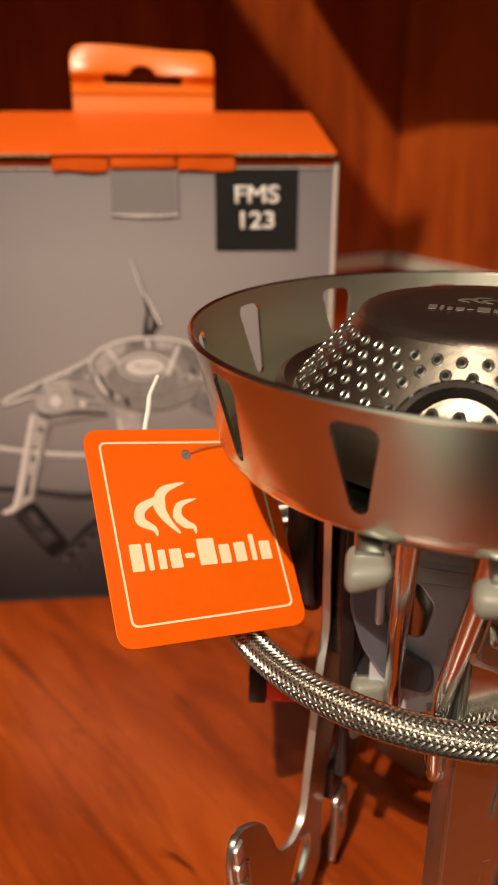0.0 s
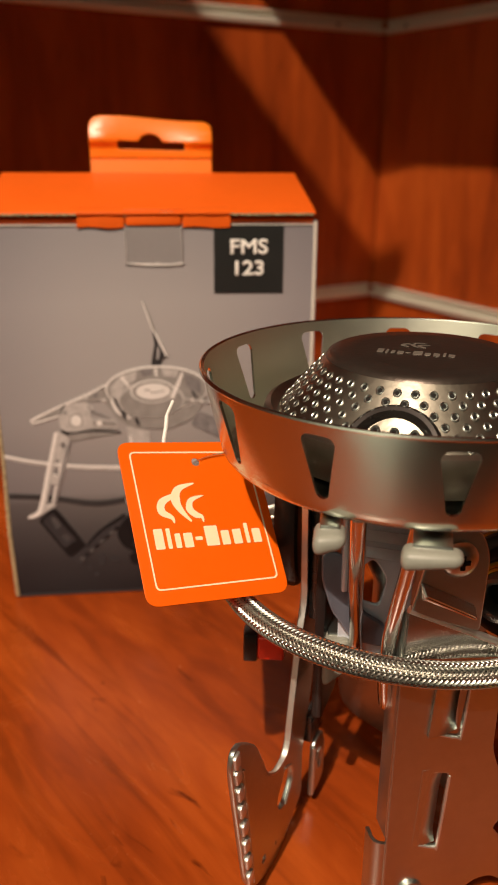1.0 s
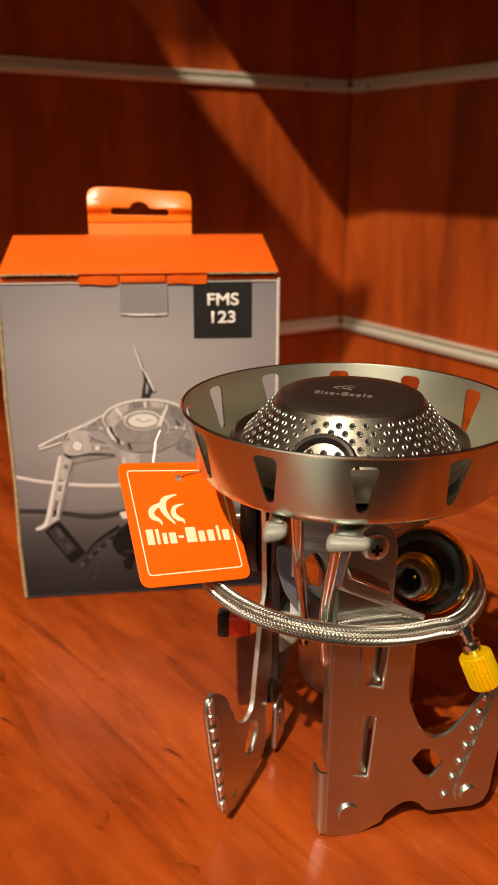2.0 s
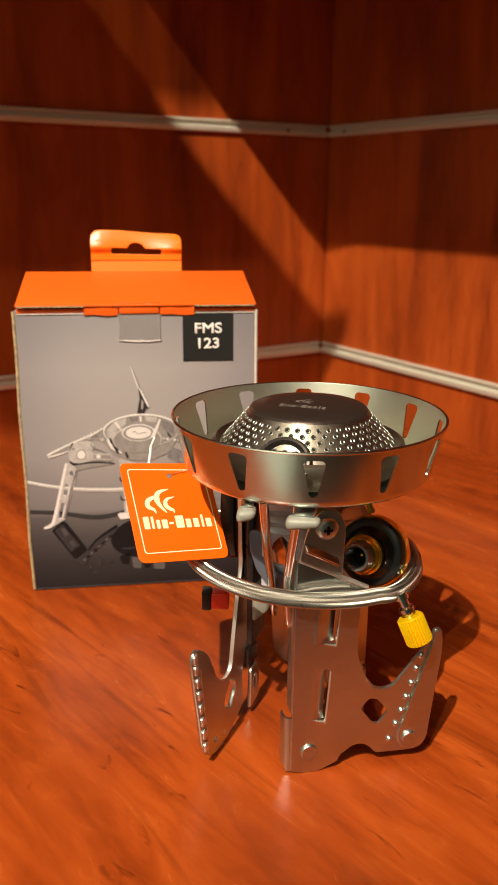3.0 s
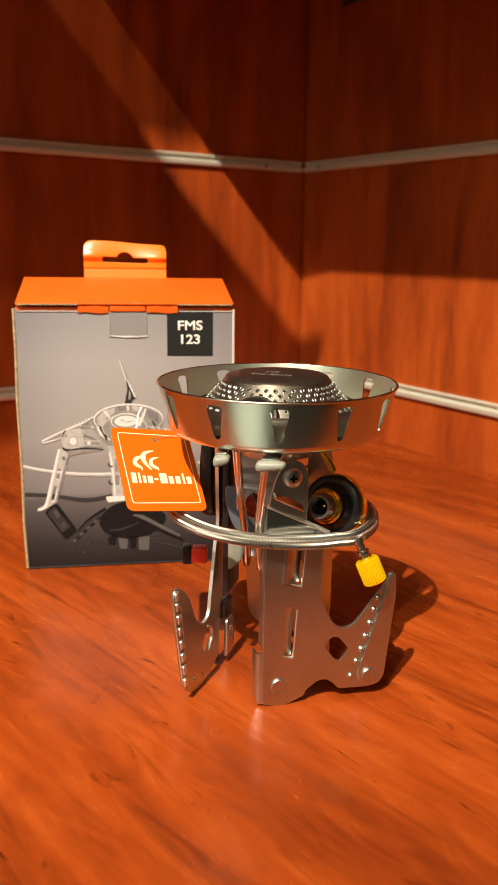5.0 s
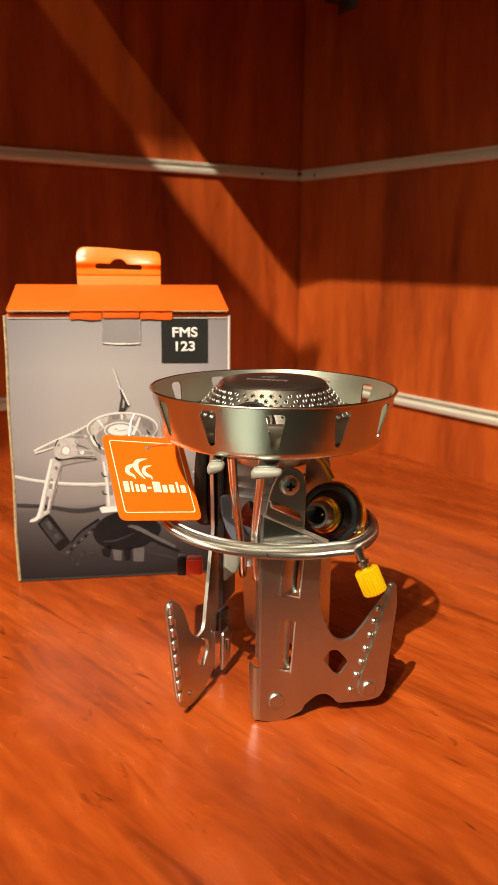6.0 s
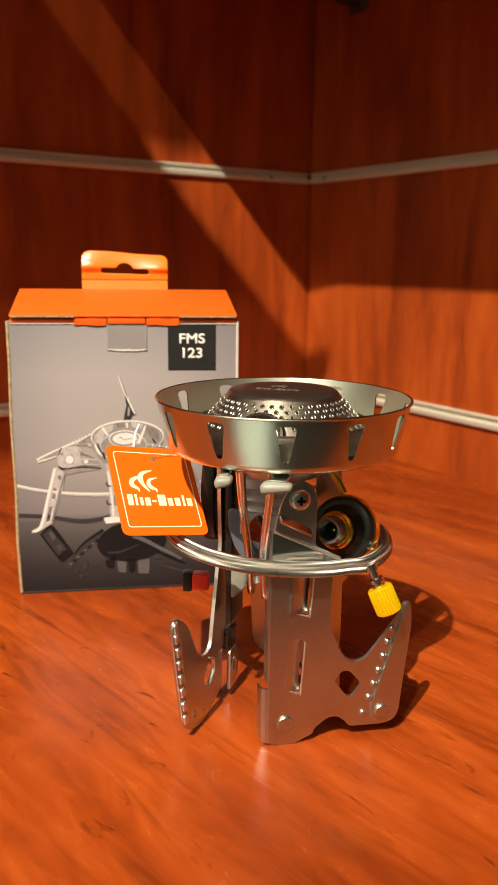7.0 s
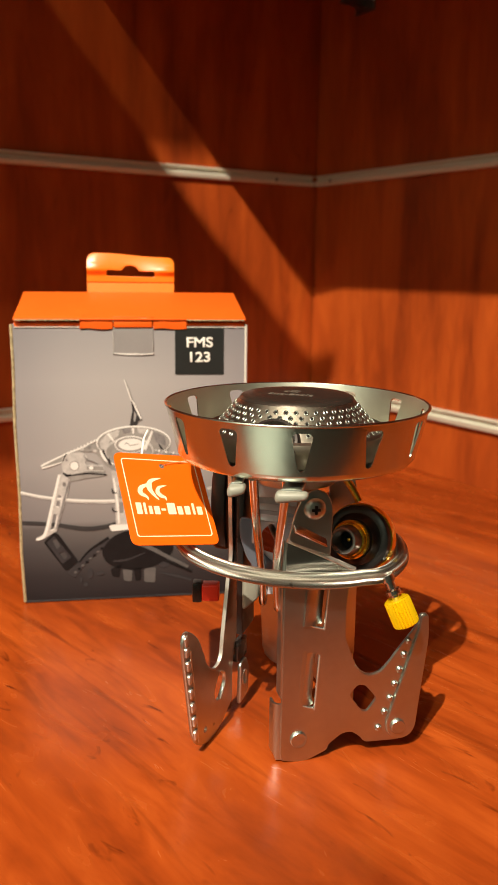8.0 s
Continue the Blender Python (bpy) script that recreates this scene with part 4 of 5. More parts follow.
def plain_leg(angle):
    """One folded leg: a slotted face with a wing, and a support arm folded flat against it."""
    base = leg_base(angle, LEG_OUT)
    outline = rounded(mm([(-10.3, 86), (-10.5, -1.6, 1.5), (-3.5, -2.8, 4), (0.2, -2.4, 3), (7.6, 0.9, 1.5), (8.2, 3.2, 1.5), (13.6, 7.3, 3), (17.6, 7.6, 2), (21.2, 5.0, 1.5), (23.1, 2.4, 1.5), (36.8, 1.9, 4), (41.4, 3.4, 3), (43.4, 6.8, 3), (44.6, 20.5), (47.0, 43.5, 4), (46.9, 48.2, 2), (46.2, 52.0, 1), (45.9, 53.8, 1), (43.6, 53.8, 1), (43.0, 50.4, 1), (41.2, 47.6), (36.4, 41.6), (31.6, 35.1, 3), (28.3, 31.6, 3), (24.1, 30.4, 3), (20.6, 31.7, 3), (17.8, 35.3, 3), (15.0, 42.0, 3), (13.4, 46.8, 3), (13.4, 60), (14.7, 73, 1)]), 0.001)
    diamond = rounded(mm([(15.8, 22.8), (19.1, 27.1), (22.5, 26.7), (27.5, 20.7), (23.6, 15.2), (20.8, 15.8)]), 0.0016)
    slot_a = rounded(mm([(-1.6, 53.4), (5.2, 51.0), (6.8, 69), (-1.2, 69)]), 0.0014)
    slot_b = rounded(mm([(-2.8, 20.6), (2.4, 18.8), (3.8, 41.4), (-1.2, 42.4)]), 0.0014)
    part("leg_plate", plate("leg_plate", outline, [diamond, slot_a, slot_b], 0.0012, 0.0003, M_STEEL), M_STEEL, base)
    part("slot_tab", scoop(-0.0042, 0.0018, 0.0203, 0.0430, 0.0010, 0.0026), M_STEEL, base)
    part("slot_tab", scoop(-0.0030, 0.0042, 0.0528, 0.0696, 0.0010, 0.0034), M_STEEL, base)
    for lip in ([(-2.4, 20.3), (1.6, 19.0), (2.4, 20.0), (3.7, 40.4)], [(-1.2, 53.1), (4.4, 51.2), (5.4, 52.2), (6.6, 68.0)]):
        part("slot_lip", tube(smooth_path([(x / 1000, z / 1000, 0.00035) for x, z in lip], 5), 0.00038, 8), M_BRIGHT, base)
    # returned flanges of the channel
    part("flange", box_bm(-0.0112, -0.0103, 0.024, 0.086, -0.0060, 0.0004, 0.0003), M_STEEL, base)
    # inner flange takes the near-black steel: its shade is in the colour
    part("flange", box_bm(0.0124, 0.0133, 0.0395, 0.0730, -0.0085, -0.0009, 0.0003), M_NEARBLACK, base)
    # polished shoulder that slopes up to the hinge
    part("shoulder", plate("shoulder", rounded(mm([(-10.2, 74.5), (14.6, 72.4), (16.0, 74.0), (-9.9, 86.8)]), 0.0008), [], 0.0008, 0.0002, M_POLISHED), M_POLISHED, base, "polished slanting shoulder", Matrix.Translation((0, 0, 0.0009)))
    part("shoulder_edge", tube(mm([(-10.0, 86.9, 1.1), (3.0, 80.6, 1.1), (16.0, 74.1, 1.1)]), 0.0009, 10), M_BRIGHT, base, "bright turned-over edge")
    part("edge", tube(smooth_path([(x / 1000, z / 1000, 0.0003) for x, z in ((35.0, 39.7), (31.6, 35.1), (28.3, 31.5), (24.1, 30.3), (20.6, 31.6), (17.8, 35.2))], 5), 0.0004, 8), M_STEEL, base)
    # the foot's edge rolls back into a lug
    fold = bmesh.new()
    prof = mm([(-9.8, 0.0), (-11.2, -0.1), (-12.4, -0.6), (-13.3, -1.5), (-13.7, -2.8), (-13.7, -6.0)])
    cols = [[fold.verts.new((x, z, n)) for z in mm([(-1.7 + 2.6 * (x < -0.0130), 21.6)])[0]] for x, n in prof]
    for p, q in zip(cols, cols[1:]):
        fold.faces.new((p[0], p[1], q[1], q[0]))
    bmesh.ops.recalc_face_normals(fold, faces=fold.faces)
    bmesh.ops.solidify(fold, geom=fold.faces[:], thickness=0.0009)
    part("foot_fold", fold, M_STEEL, base)
    rivet = lathe([(0.0, -0.001), (0.0033, -0.001), (0.0033, 0.0008), (0.0029, 0.0012), (0.0023, 0.0010), (0.0012, 0.0012), (0.0, 0.0013)], 28)
    part("rivet", rivet, M_STEEL, base, m=Matrix.Translation((-0.0037, 0.0065, 0.0003)))
    # folded support arm with a pressed rim, and the row of beads beside it
    arm = plate("support_arm", rounded(mm([(31.6, 9.8, 3), (32.6, 5.0, 3), (36.6, 2.6, 3.5), (41.2, 4.0, 3), (43.0, 7.4, 3), (44.2, 20.5), (46.5, 43.5, 3), (46.4, 48.4, 1.5), (45.9, 53.4, 1), (43.9, 53.4, 1), (43.3, 48.4, 1)]), 0.001), [], 0.0013, 0.0005, M_STEEL)
    part("support_arm", arm, M_STEEL, base, m=Matrix.Translation((0, 0, 0.0010)))
    part("rivet", lathe([(0.0, -0.0004), (0.0030, -0.0004), (0.0030, 0.0008), (0.0026, 0.0013), (0.0018, 0.0012), (0.0, 0.0015)], 28), M_STEEL, base, m=Matrix.Translation((0.0360, 0.0082, 0.0014)))
    bead_mesh = mesh_of("bead", lathe([(0.00145, -0.0004), (0.0013, 0.0007), (0.0008, 0.0012), (0.0, 0.0013)], 14), M_STEEL)
    for x, z in mm([(28.4, 7.8), (30.7, 14.4), (32.6, 20.0), (34.3, 25.8), (36.0, 31.7), (37.6, 37.8), (39.2, 43.2)]):
        part("bead", bead_mesh, M_STEEL, base, m=Matrix.Translation((x, z, 0.0004)))
    # hinge bracket that holds the leg under the burner
    bracket = plate("hinge_bracket", rounded(mm([(-9.6, 86.4, 1), (-7.2, 97, 2), (-4.6, 102.6, 3), (-1, 105.4, 4), (4.0, 104.0, 4), (6.3, 98.6, 3), (5.8, 80.6, 1)]), 0.001), [], 0.0010, 0.0004, M_STEEL)
    part("hinge_bracket", bracket, M_STEEL, base, m=Matrix.Translation((0, 0, 0.0014)))
    rib, rim, crest = bmesh.new(), mm([(-8.4, 93.9, 2.0), (4.3, 86.9, 2.0), (4.7, 83.7, 2.0), (-8.2, 89.6, 2.0)]), mm([(-7.7, 91.3, 4.1), (4.0, 85.0, 4.1), (4.2, 84.2, 3.9), (-7.6, 90.4, 3.9)])
    low, top = [[rib.verts.new(p) for p in ring] for ring in (rim, crest)]
    rib.faces.new(top)
    for k in range(4):
        rib.faces.new((low[k], low[(k + 1) % 4], top[(k + 1) % 4], top[k]))
    bmesh.ops.recalc_face_normals(rib, faces=rib.faces)
    bmesh.ops.bevel(rib, geom=rib.edges[:], offset=0.0003, segments=2, affect="EDGES")
    part("fold_rib", rib, M_POLISHED, base, "polished pressed rib")
    part("screw", screw_mesh(), M_STEEL, base, m=Matrix.Translation((-0.0004, 0.0984, 0.0018)))


def toothed_leg(angle, out):
    """The leg seen from within: one sheet with a scalloped edge, a long arm and a lug beside it."""
    base = leg_base(angle, out)
    outline = rounded(mm([(47.6, 44.0, 3), (48.2, 48.6, 2), (47.0, 52.0, 1.5), (44.4, 52.2, 2), (39.5, 49.0, 3), (34.9, 44.6, 3), (31.7, 38.1), (28.4, 31.0, 3), (22.0, 26.2, 3), (16.8, 26.4, 3), (14.2, 29.5, 3), (12.9, 36.5), (9.7, 50.3), (7.5, 60.1, 2), (4.8, 68.4, 4), (5.2, 78.0), (5.5, 85.0), (6.2, 101.0), (6.4, 109.0), (-3.0, 109.0), (-4.0, 60.0), (-3.9, 45.0), (0.8, 27.8, 2), (3.7, 19.9, 2), (3.5, 4.3, 2), (17.0, -2.0, 3), (24.0, -2.8, 3), (32.0, -0.6, 3), (36.4, 2.0, 2), (40.2, 7.6, 3)]), 0.001)
    oval_slot = rounded(mm([(16.0, 23.4), (10.8, 20.2), (10.6, 15.6), (16.0, 10.2), (20.3, 12.2), (21.6, 16.2)]), 0.0024)
    holes = [[(x / 1000, y / 1000) for x, y in oval(cx, cy, r, r, 18)] for cx, cy, r in ((29.4, 4.6, 1.5), (21.4, 2.6, 0.8))]
    part("leg_plate", plate("leg_plate", outline, [oval_slot] + holes, 0.0014, 0.0003, M_STEEL), M_STEEL, base)
    # edge of the arm and its hollow, its glint put in as paler steel
    line = smooth_path([(x / 1000, z / 1000, 0) for x, z in ((31.6, 37.9), (28.2, 31.2), (22.0, 26.7), (16.8, 26.9), (14.5, 29.7), (13.1, 36.6), (9.9, 50.4), (7.7, 60.2), (5.1, 68.4), (5.4, 78.0), (5.8, 85.0), (6.5, 101.0), (6.6, 109.0))], 5)
    strip, rows = bmesh.new(), []
    for k, q in enumerate(line):
        t = (line[min(k + 1, len(line) - 1)] - line[max(k - 1, 0)]).normalized()
        side = Vector((t.y, -t.x, 0)) * 0.0004
        wide = 0.0007 + 0.0005 * min(1, max(0, (k - 8) / 14))
        rows.append([strip.verts.new(c) for c in (q + side + Vector((0, 0, 0.0003)), q - side + Vector((0, 0, 0.0003)), q - side - Vector((0, 0, wide)), q + side - Vector((0, 0, wide)))])
    for p, q in zip(rows, rows[1:]):
        for k in range(4):
            strip.faces.new((p[k], p[(k + 1) % 4], q[(k + 1) % 4], q[k]))
    strip.faces.new(rows[0][::-1])
    strip.faces.new(rows[-1])
    part("arm_edge", strip, M_BRIGHT, base, "edge strip with its glint in the colour")
    part("slot_lip", tube(smooth_path([(x / 1000, z / 1000, -0.0006) for x, z in ((16.4, 23.4), (11.6, 20.6), (10.8, 15.8), (15.6, 10.6))], 5), 0.00045, 8), M_BRIGHT, base)
    # scalloped support edge
    tooth_bm = box_bm(-0.0013, 0.0013, -0.0021, 0.0021, -0.0006, 0.0006, 0.0005, 2)
    for v in tooth_bm.verts:
        v.co.x += 0.0006 * (1 - (v.co.y / 0.0021) ** 2)
    tooth_mesh = mesh_of("tooth", tooth_bm, M_BRIGHT)
    for x, z in mm([(45.3, 49.6), (44.6, 44.9), (43.3, 38.9), (42.2, 33.0), (41.0, 26.6), (39.9, 20.3), (38.7, 14.0), (37.5, 7.6)]):
        part("tooth", tooth_mesh, M_BRIGHT, base, m=Matrix.Translation((x + 0.0008, z, -0.0009)) @ Matrix.Rotation(-0.19, 4, "Z"))
    part("rib", tube([(0.0356, 0.0030, -0.0007), (0.0382, 0.0200, -0.0007), (0.0425, 0.0440, -0.0007)], 0.0004, 8), M_STEEL, base)
    # riveted lug beside the sheet, with a dark stop above it
    lug = part("lug", plate("lug", rounded(mm([(0.2, 0.6, 1.5), (-8.6, 2.4, 2), (-9.4, 13.0, 2), (-6.4, 19.6, 2), (-0.6, 18.4, 2)]), 0.001), [[(x / 1000, y / 1000) for x, y in oval(-4.5, 11.0, 1.5, 2.6, 20)]], 0.0014, 0.0004, M_STEEL), M_STEEL, base, "small riveted steel lug", Matrix.Translation((0, 0, -0.0022)))
    part("ring", tube([(x / 1000, y / 1000, -0.0007) for x, y in oval(-4.5, 11.0, 2.1, 3.3, 24)], 0.0004, 8, True), M_BRIGHT, lug)
    part("edge", tube([(0.0000, 0.0016, -0.0006), (-0.0004, 0.0176, -0.0006)], 0.0005, 8), M_BRIGHT, lug)
    part("stop", box_bm(-0.0092, 0.0006, 0.0196, 0.0285, -0.0022, 0.0010, 0.0008, 2), M_NEARBLACK, base, "near-black steel stop")
    # dark backing and black block added where the gap by the arm is only dark
    part("arm_backing", box_bm(-0.0040, 0.0038, 0.062, 0.1080, -0.0036, -0.0010, 0.0008, 2), M_NEARBLACK, base)
    gap_fill = plate("dark_gap_fill", rounded(mm([(-8, 72, 3), (1.5, 70, 3), (3.8, 82, 4), (3.6, 96, 5), (0, 108, 3), (-8, 108, 2)]), 0.002), [], 0.0065, 0.0016, M_BLACK)
    part("dark_gap_fill", gap_fill, M_BLACK, base, "black block added to fill the dark gap", Matrix.Translation((0, 0, 0.0058)))
    part("foot_bend", tube([(0.0028, -0.0005, 0.0018), (0.0028, 0.0200, 0.0018)], 0.0018, 12), M_NEARBLACK, base)


def screw_mesh():
    """A pan-head screw with a cross recess."""
    bm = lathe([(0.0041, 0), (0.0041, 0.0006), (0.0036, 0.0013), (0.0024, 0.0019), (0.0, 0.0021)], 28)
    me = mesh_of("screw", bm, M_STEEL)
    cut = bmesh.new()
    cut.from_mesh(me)
    for w, h in ((0.0016, 0.0005), (0.0005, 0.0016)):
        bmesh.ops.create_cube(cut, size=2, matrix=Matrix.Translation((0, 0, 0.0017)) @ Matrix.Diagonal((w, h, 0.00055, 1)))
    k = len(me.polygons)
    cut.to_mesh(me)
    cut.free()
    # the cross is coloured black for the shade in its recess
    me.materials.append(M_HOLE)
    for p in me.polygons[k:]:
        p.material_index = 1
    return me


for turn in (LEG_TURN, LEG_TURN + 120):
    plain_leg(turn)
toothed_leg(214.0, 0.025)


# core under the burner
core = part("core_bracket", plate("core_bracket", rounded([(-0.0085, 0.056), (0.0085, 0.056), (0.0085, 0.112), (-0.0085, 0.112)], 0.002), [rounded([(-0.0050, 0.074), (0.0012, 0.072), (0.0030, 0.080), (-0.0010, 0.086), (-0.0052, 0.082)], 0.002)], 0.0012, 0.0003, M_BLUESTEEL), M_BLUESTEEL, stove, "blue-grey steel bracket with a round hole", pose(-0.0085, 0.0012, 0, 0, 0, -33) @ UPRIGHT)
part("side_link", plate("side_link", rounded(mm([(-13.0, 88.0), (-8.6, 87.0), (-6.9, 78.8), (-3.5, 71.6), (2.6, 67.8), (2.5, 62.6), (-4.8, 64.2), (-10.3, 72.2), (-12.8, 80.5)]), 0.002), [], 0.0016, 0.0006, M_SLATE), M_SLATE, core, "slate-grey curved link", Matrix.Translation((0, 0, 0.0022)))
part("core_lip", box_bm(-0.0088, -0.0072, 0.078, 0.1100, -0.001, 0.0042, 0.0006), M_BLUESTEEL, core)
part("core_step", box_bm(-0.0072, 0.0085, 0.0960, 0.1105, 0.0006, 0.0028, 0.0009), M_BLUESTEEL, core)
for low in (0.0872, 0.0916):
    part("louvre", box_bm(-0.0068, 0.0080, -0.0014, 0.0014, -0.0005, 0.0005, 0.0004), M_BLUESTEEL, core, m=Matrix.Translation((0, low, 0.0012)) @ Matrix.Rotation(-0.5, 4, "X") @ Matrix.Rotation(-0.12, 4, "Z"))
part("core_fold", box_bm(-0.0085, 0.0085, 0.056, 0.0572, -0.012, 0.0, 0.0003), M_BLUESTEEL, core)
part("mixing_tube", lathe([(0.0, 0.050), (0.0062, 0.050), (0.0070, 0.056), (0.0070, 0.074), (0.0098, 0.080), (0.0100, 0.1118), (0.0, 0.1118)], 32), M_STEEL, stove, m=pose(0.004, 0.006, 0))
part("burner_neck", lathe([(0.0, 0.100), (0.0160, 0.102), (0.0200, 0.108), (0.0200, 0.1118), (0.0, 0.1118)], 48), M_STEEL, stove)

# wire bail in front of the core
bail = smooth_path([(-0.0345, -0.0222, 0.1122), (-0.0300, -0.0170, 0.1000), (-0.0247, -0.0108, 0.0880), (-0.0190, -0.0045, 0.0760), (-0.0140, 0.0010, 0.0650), (-0.0118, 0.0035, 0.0545), (-0.0104, 0.0052, 0.0515), (-0.0085, 0.0080, 0.0530), (-0.0080, 0.0090, 0.0620)], 8)
part("wire_bail", tube(bail, 0.00165, 16), M_CHROME, stove, "polished bent wire bail")
bail = smooth_path([(-0.0250, -0.0290, 0.1122), (-0.0240, -0.0258, 0.1000), (-0.0229, -0.0224, 0.0890), (-0.0216, -0.0192, 0.0790), (-0.0200, -0.0172, 0.0680), (-0.0186, -0.0162, 0.0598), (-0.0172, -0.0145, 0.0580), (-0.0155, -0.0120, 0.0600), (-0.0150, -0.0110, 0.0680)], 8)
part("wire_bail", tube(bail, 0.00160, 16), M_CHROME, stove, "polished bent wire bail")

for p, size, turn in (((-0.0284, -0.0362, 0.1080), (0.0112, 0.0056, 0.0038), -43), ((-0.0405, -0.0212, 0.1086), (0.0062, 0.0080, 0.0040), -38), ((-0.0160, 0.0060, 0.0572), (0.0066, 0.0060, 0.0125), -33)):
    sx, sy, sz = size
    pad = box_bm(-sx / 2, sx / 2, -sy / 2, sy / 2, -sz / 2, sz / 2, 0.0017, 4)
    for v in pad.verts:
        f = v.co.x / sx + 0.5
        v.co.z = sz / 2 + (v.co.z - sz / 2) * (1.15 - 0.45 * f)
        v.co.y *= 1.1 - 0.25 * f
    part("rubber_pad", pad, M_GREYPL, stove, "pale grey rubber pad", pose(*p, 0, 0, turn))
    part("pad_arm", box_bm(-sx * 0.32, sx * 0.32, 0, 0.016, sz / 2 - 0.0008, sz / 2 + 0.0006, 0.0003), M_STEEL, stove, m=pose(*p, 0, 0, turn))

part("piezo_button", box_bm(-0.0030, 0.0042, -0.003, 0.003, -0.0036, 0.0036, 0.0008, 3), M_RED, stove, "red plastic igniter button", pose(-0.0222, 0.0275, 0.0508, 0, 0, -35))
part("piezo_and_gap_fill", box_bm(-0.0068, -0.0030, -0.003, 0.003, -0.0042, 0.0042, 0.0006, 2), M_BLACK, stove, "black igniter block and dark gap fill", pose(-0.0222, 0.0275, 0.0508, 0, 0, -35))
# long black block added along the arm to stand in for the dark gap
part("piezo_and_gap_fill", box_bm(-0.0060, 0.0100, 0.0380, 0.1080, -0.0090, -0.0062, 0.0008, 2), M_BLACK, stove, "black igniter block and dark gap fill", Matrix.Rotation(radians(LEG_TURN + 240), 4, "Z") @ Matrix.Translation((0, -LEG_OUT, 0)) @ UPRIGHT)


# ---- braided hose ----

def hose_line():
    pts = []
    for k in range(0, 216, 10):
        az = radians(-45 - k)
        x, y = 0.0101 + 0.0472 * math.cos(az), 0.0117 + 0.0472 * math.sin(az)
        pts.append((x, y, 0.0723 - 0.0345 * x + 0.0046 * y))
    return smooth_path([(0.018, 0.012, 0.088), (0.030, 0.017, 0.080), (0.0415, 0.0120, 0.0735), (0.0478, 0.0030, 0.0708), (0.0481, -0.0055, 0.0706), (0.0443, -0.0131, 0.0707), (0.0384, -0.0209, 0.0709), (0.0304, -0.0286, 0.0711), (0.0203, -0.0344, 0.0714), (0.0118, -0.0365, 0.0717)] + pts[5:] + [(0.018, 0.052, 0.074), (0.010, 0.034, 0.082), (0.006, 0.020, 0.090)], 5)


hose_path = hose_line()
hose = part("hose", tube(hose_path, 0.00265, 14), M_HOSE, stove, "flexible gas hose sheathed in braided steel wire")


def braid():
    """Two sets of steel strands wound against one another, over and under."""
    bm = bmesh.new()
    pts = hose_path
    lengths = [0.0]
    for a, b in zip(pts, pts[1:]):
        lengths.append(lengths[-1] + (b - a).length)
    total, step, strands, pitch = lengths[-1], 0.00030, 18, 0.0200
    frames, side, i = [], None, 0
    for k in range(int(total / step)):
        s = k * step
        while i < len(pts) - 2 and lengths[i + 1] < s:
            i += 1
        f = (s - lengths[i]) / (lengths[i + 1] - lengths[i])
        p, t = pts[i].lerp(pts[i + 1], f), (pts[min(i + 2, len(pts) - 1)] - pts[max(i - 1, 0)]).normalized()
        if side is None:
            side = t.cross(Vector((0, 0, 1)))
        side = (side - t * side.dot(t)).normalized()
        frames.append((s, p, side.copy(), t.cross(side)))
    for way in (1, -1):
        for n in range(strands):
            for wire in (-0.066, 0.0, 0.066):
                last = None
                for s, p, u, v in frames:
                    turn = way * (2 * math.pi * s / pitch) + 2 * math.pi * n / strands + wire
                    r = 0.00280 + 0.00014 * way * math.cos(math.pi * (n + way * strands * s / pitch - 0.25))
                    out, across = u * math.cos(turn) + v * math.sin(turn), v * math.cos(turn) - u * math.sin(turn)
                    c = p + out * r
                    ring = [bm.verts.new(c + across * 0.00014), bm.verts.new(c + out * 0.00012), bm.verts.new(c - across * 0.00014)]
                    if last:
                        bm.faces.new((last[0], last[1], ring[1], ring[0]))
                        bm.faces.new((last[1], last[2], ring[2], ring[1]))
                    last = ring
    return bm


tagged(part("braid", braid(), M_WIRE, hose, "woven bright steel wire sheath"), kind="stuff")
part("ferrule", lathe([(0.0034, -0.005), (0.0038, -0.0045), (0.0038, 0.0045), (0.0034, 0.005)], 24), M_CHROME, hose, m=pose(0.030, 0.014, 0.085, 90, 0, -60))


# ---- gas connector and valve knob ----
def along(origin, direction):
    """A pose whose z axis points along direction."""
    return Matrix.Translation(origin) @ Vector(direction).to_track_quat("Z", "Y").to_matrix().to_4x4()


AXIS = Vector((-0.85, -0.43, 0.22)).normalized()
seat_at = Vector((0.0174, -0.0186, 0.0800))
connector = part("gas_connector", lathe([(0.0, -0.0045), (0.0124, -0.0045), (0.0132, -0.0025), (0.0132, 0.0004), (0.0127, 0.0017), (0.0116, 0.0023), (0.0100, 0.0022), (0.0088, 0.0030), (0.0078, 0.0050), (0.0070, 0.0050), (0.0, 0.0048)], 56), M_BLACK, stove, "black canister connector cup", along(seat_at, AXIS))
part("gold_collar", lathe([(0.0122, -0.0056), (0.0137, -0.0050), (0.0139, -0.0030), (0.0137, -0.0008), (0.0130, -0.0002)], 56), M_GOLD, connector)
part("gold_ring", lathe([(0.0075, 0.0068), (0.0075, 0.0084), (0.0070, 0.0089), (0.0064, 0.0085), (0.0063, 0.0068)], 48), M_GOLD, connector)
part("gold_ring", lathe([(0.0063, 0.0080), (0.0063, 0.0104), (0.0058, 0.0108), (0.0053, 0.0104), (0.0052, 0.0070)], 48), M_GOLD, connector)
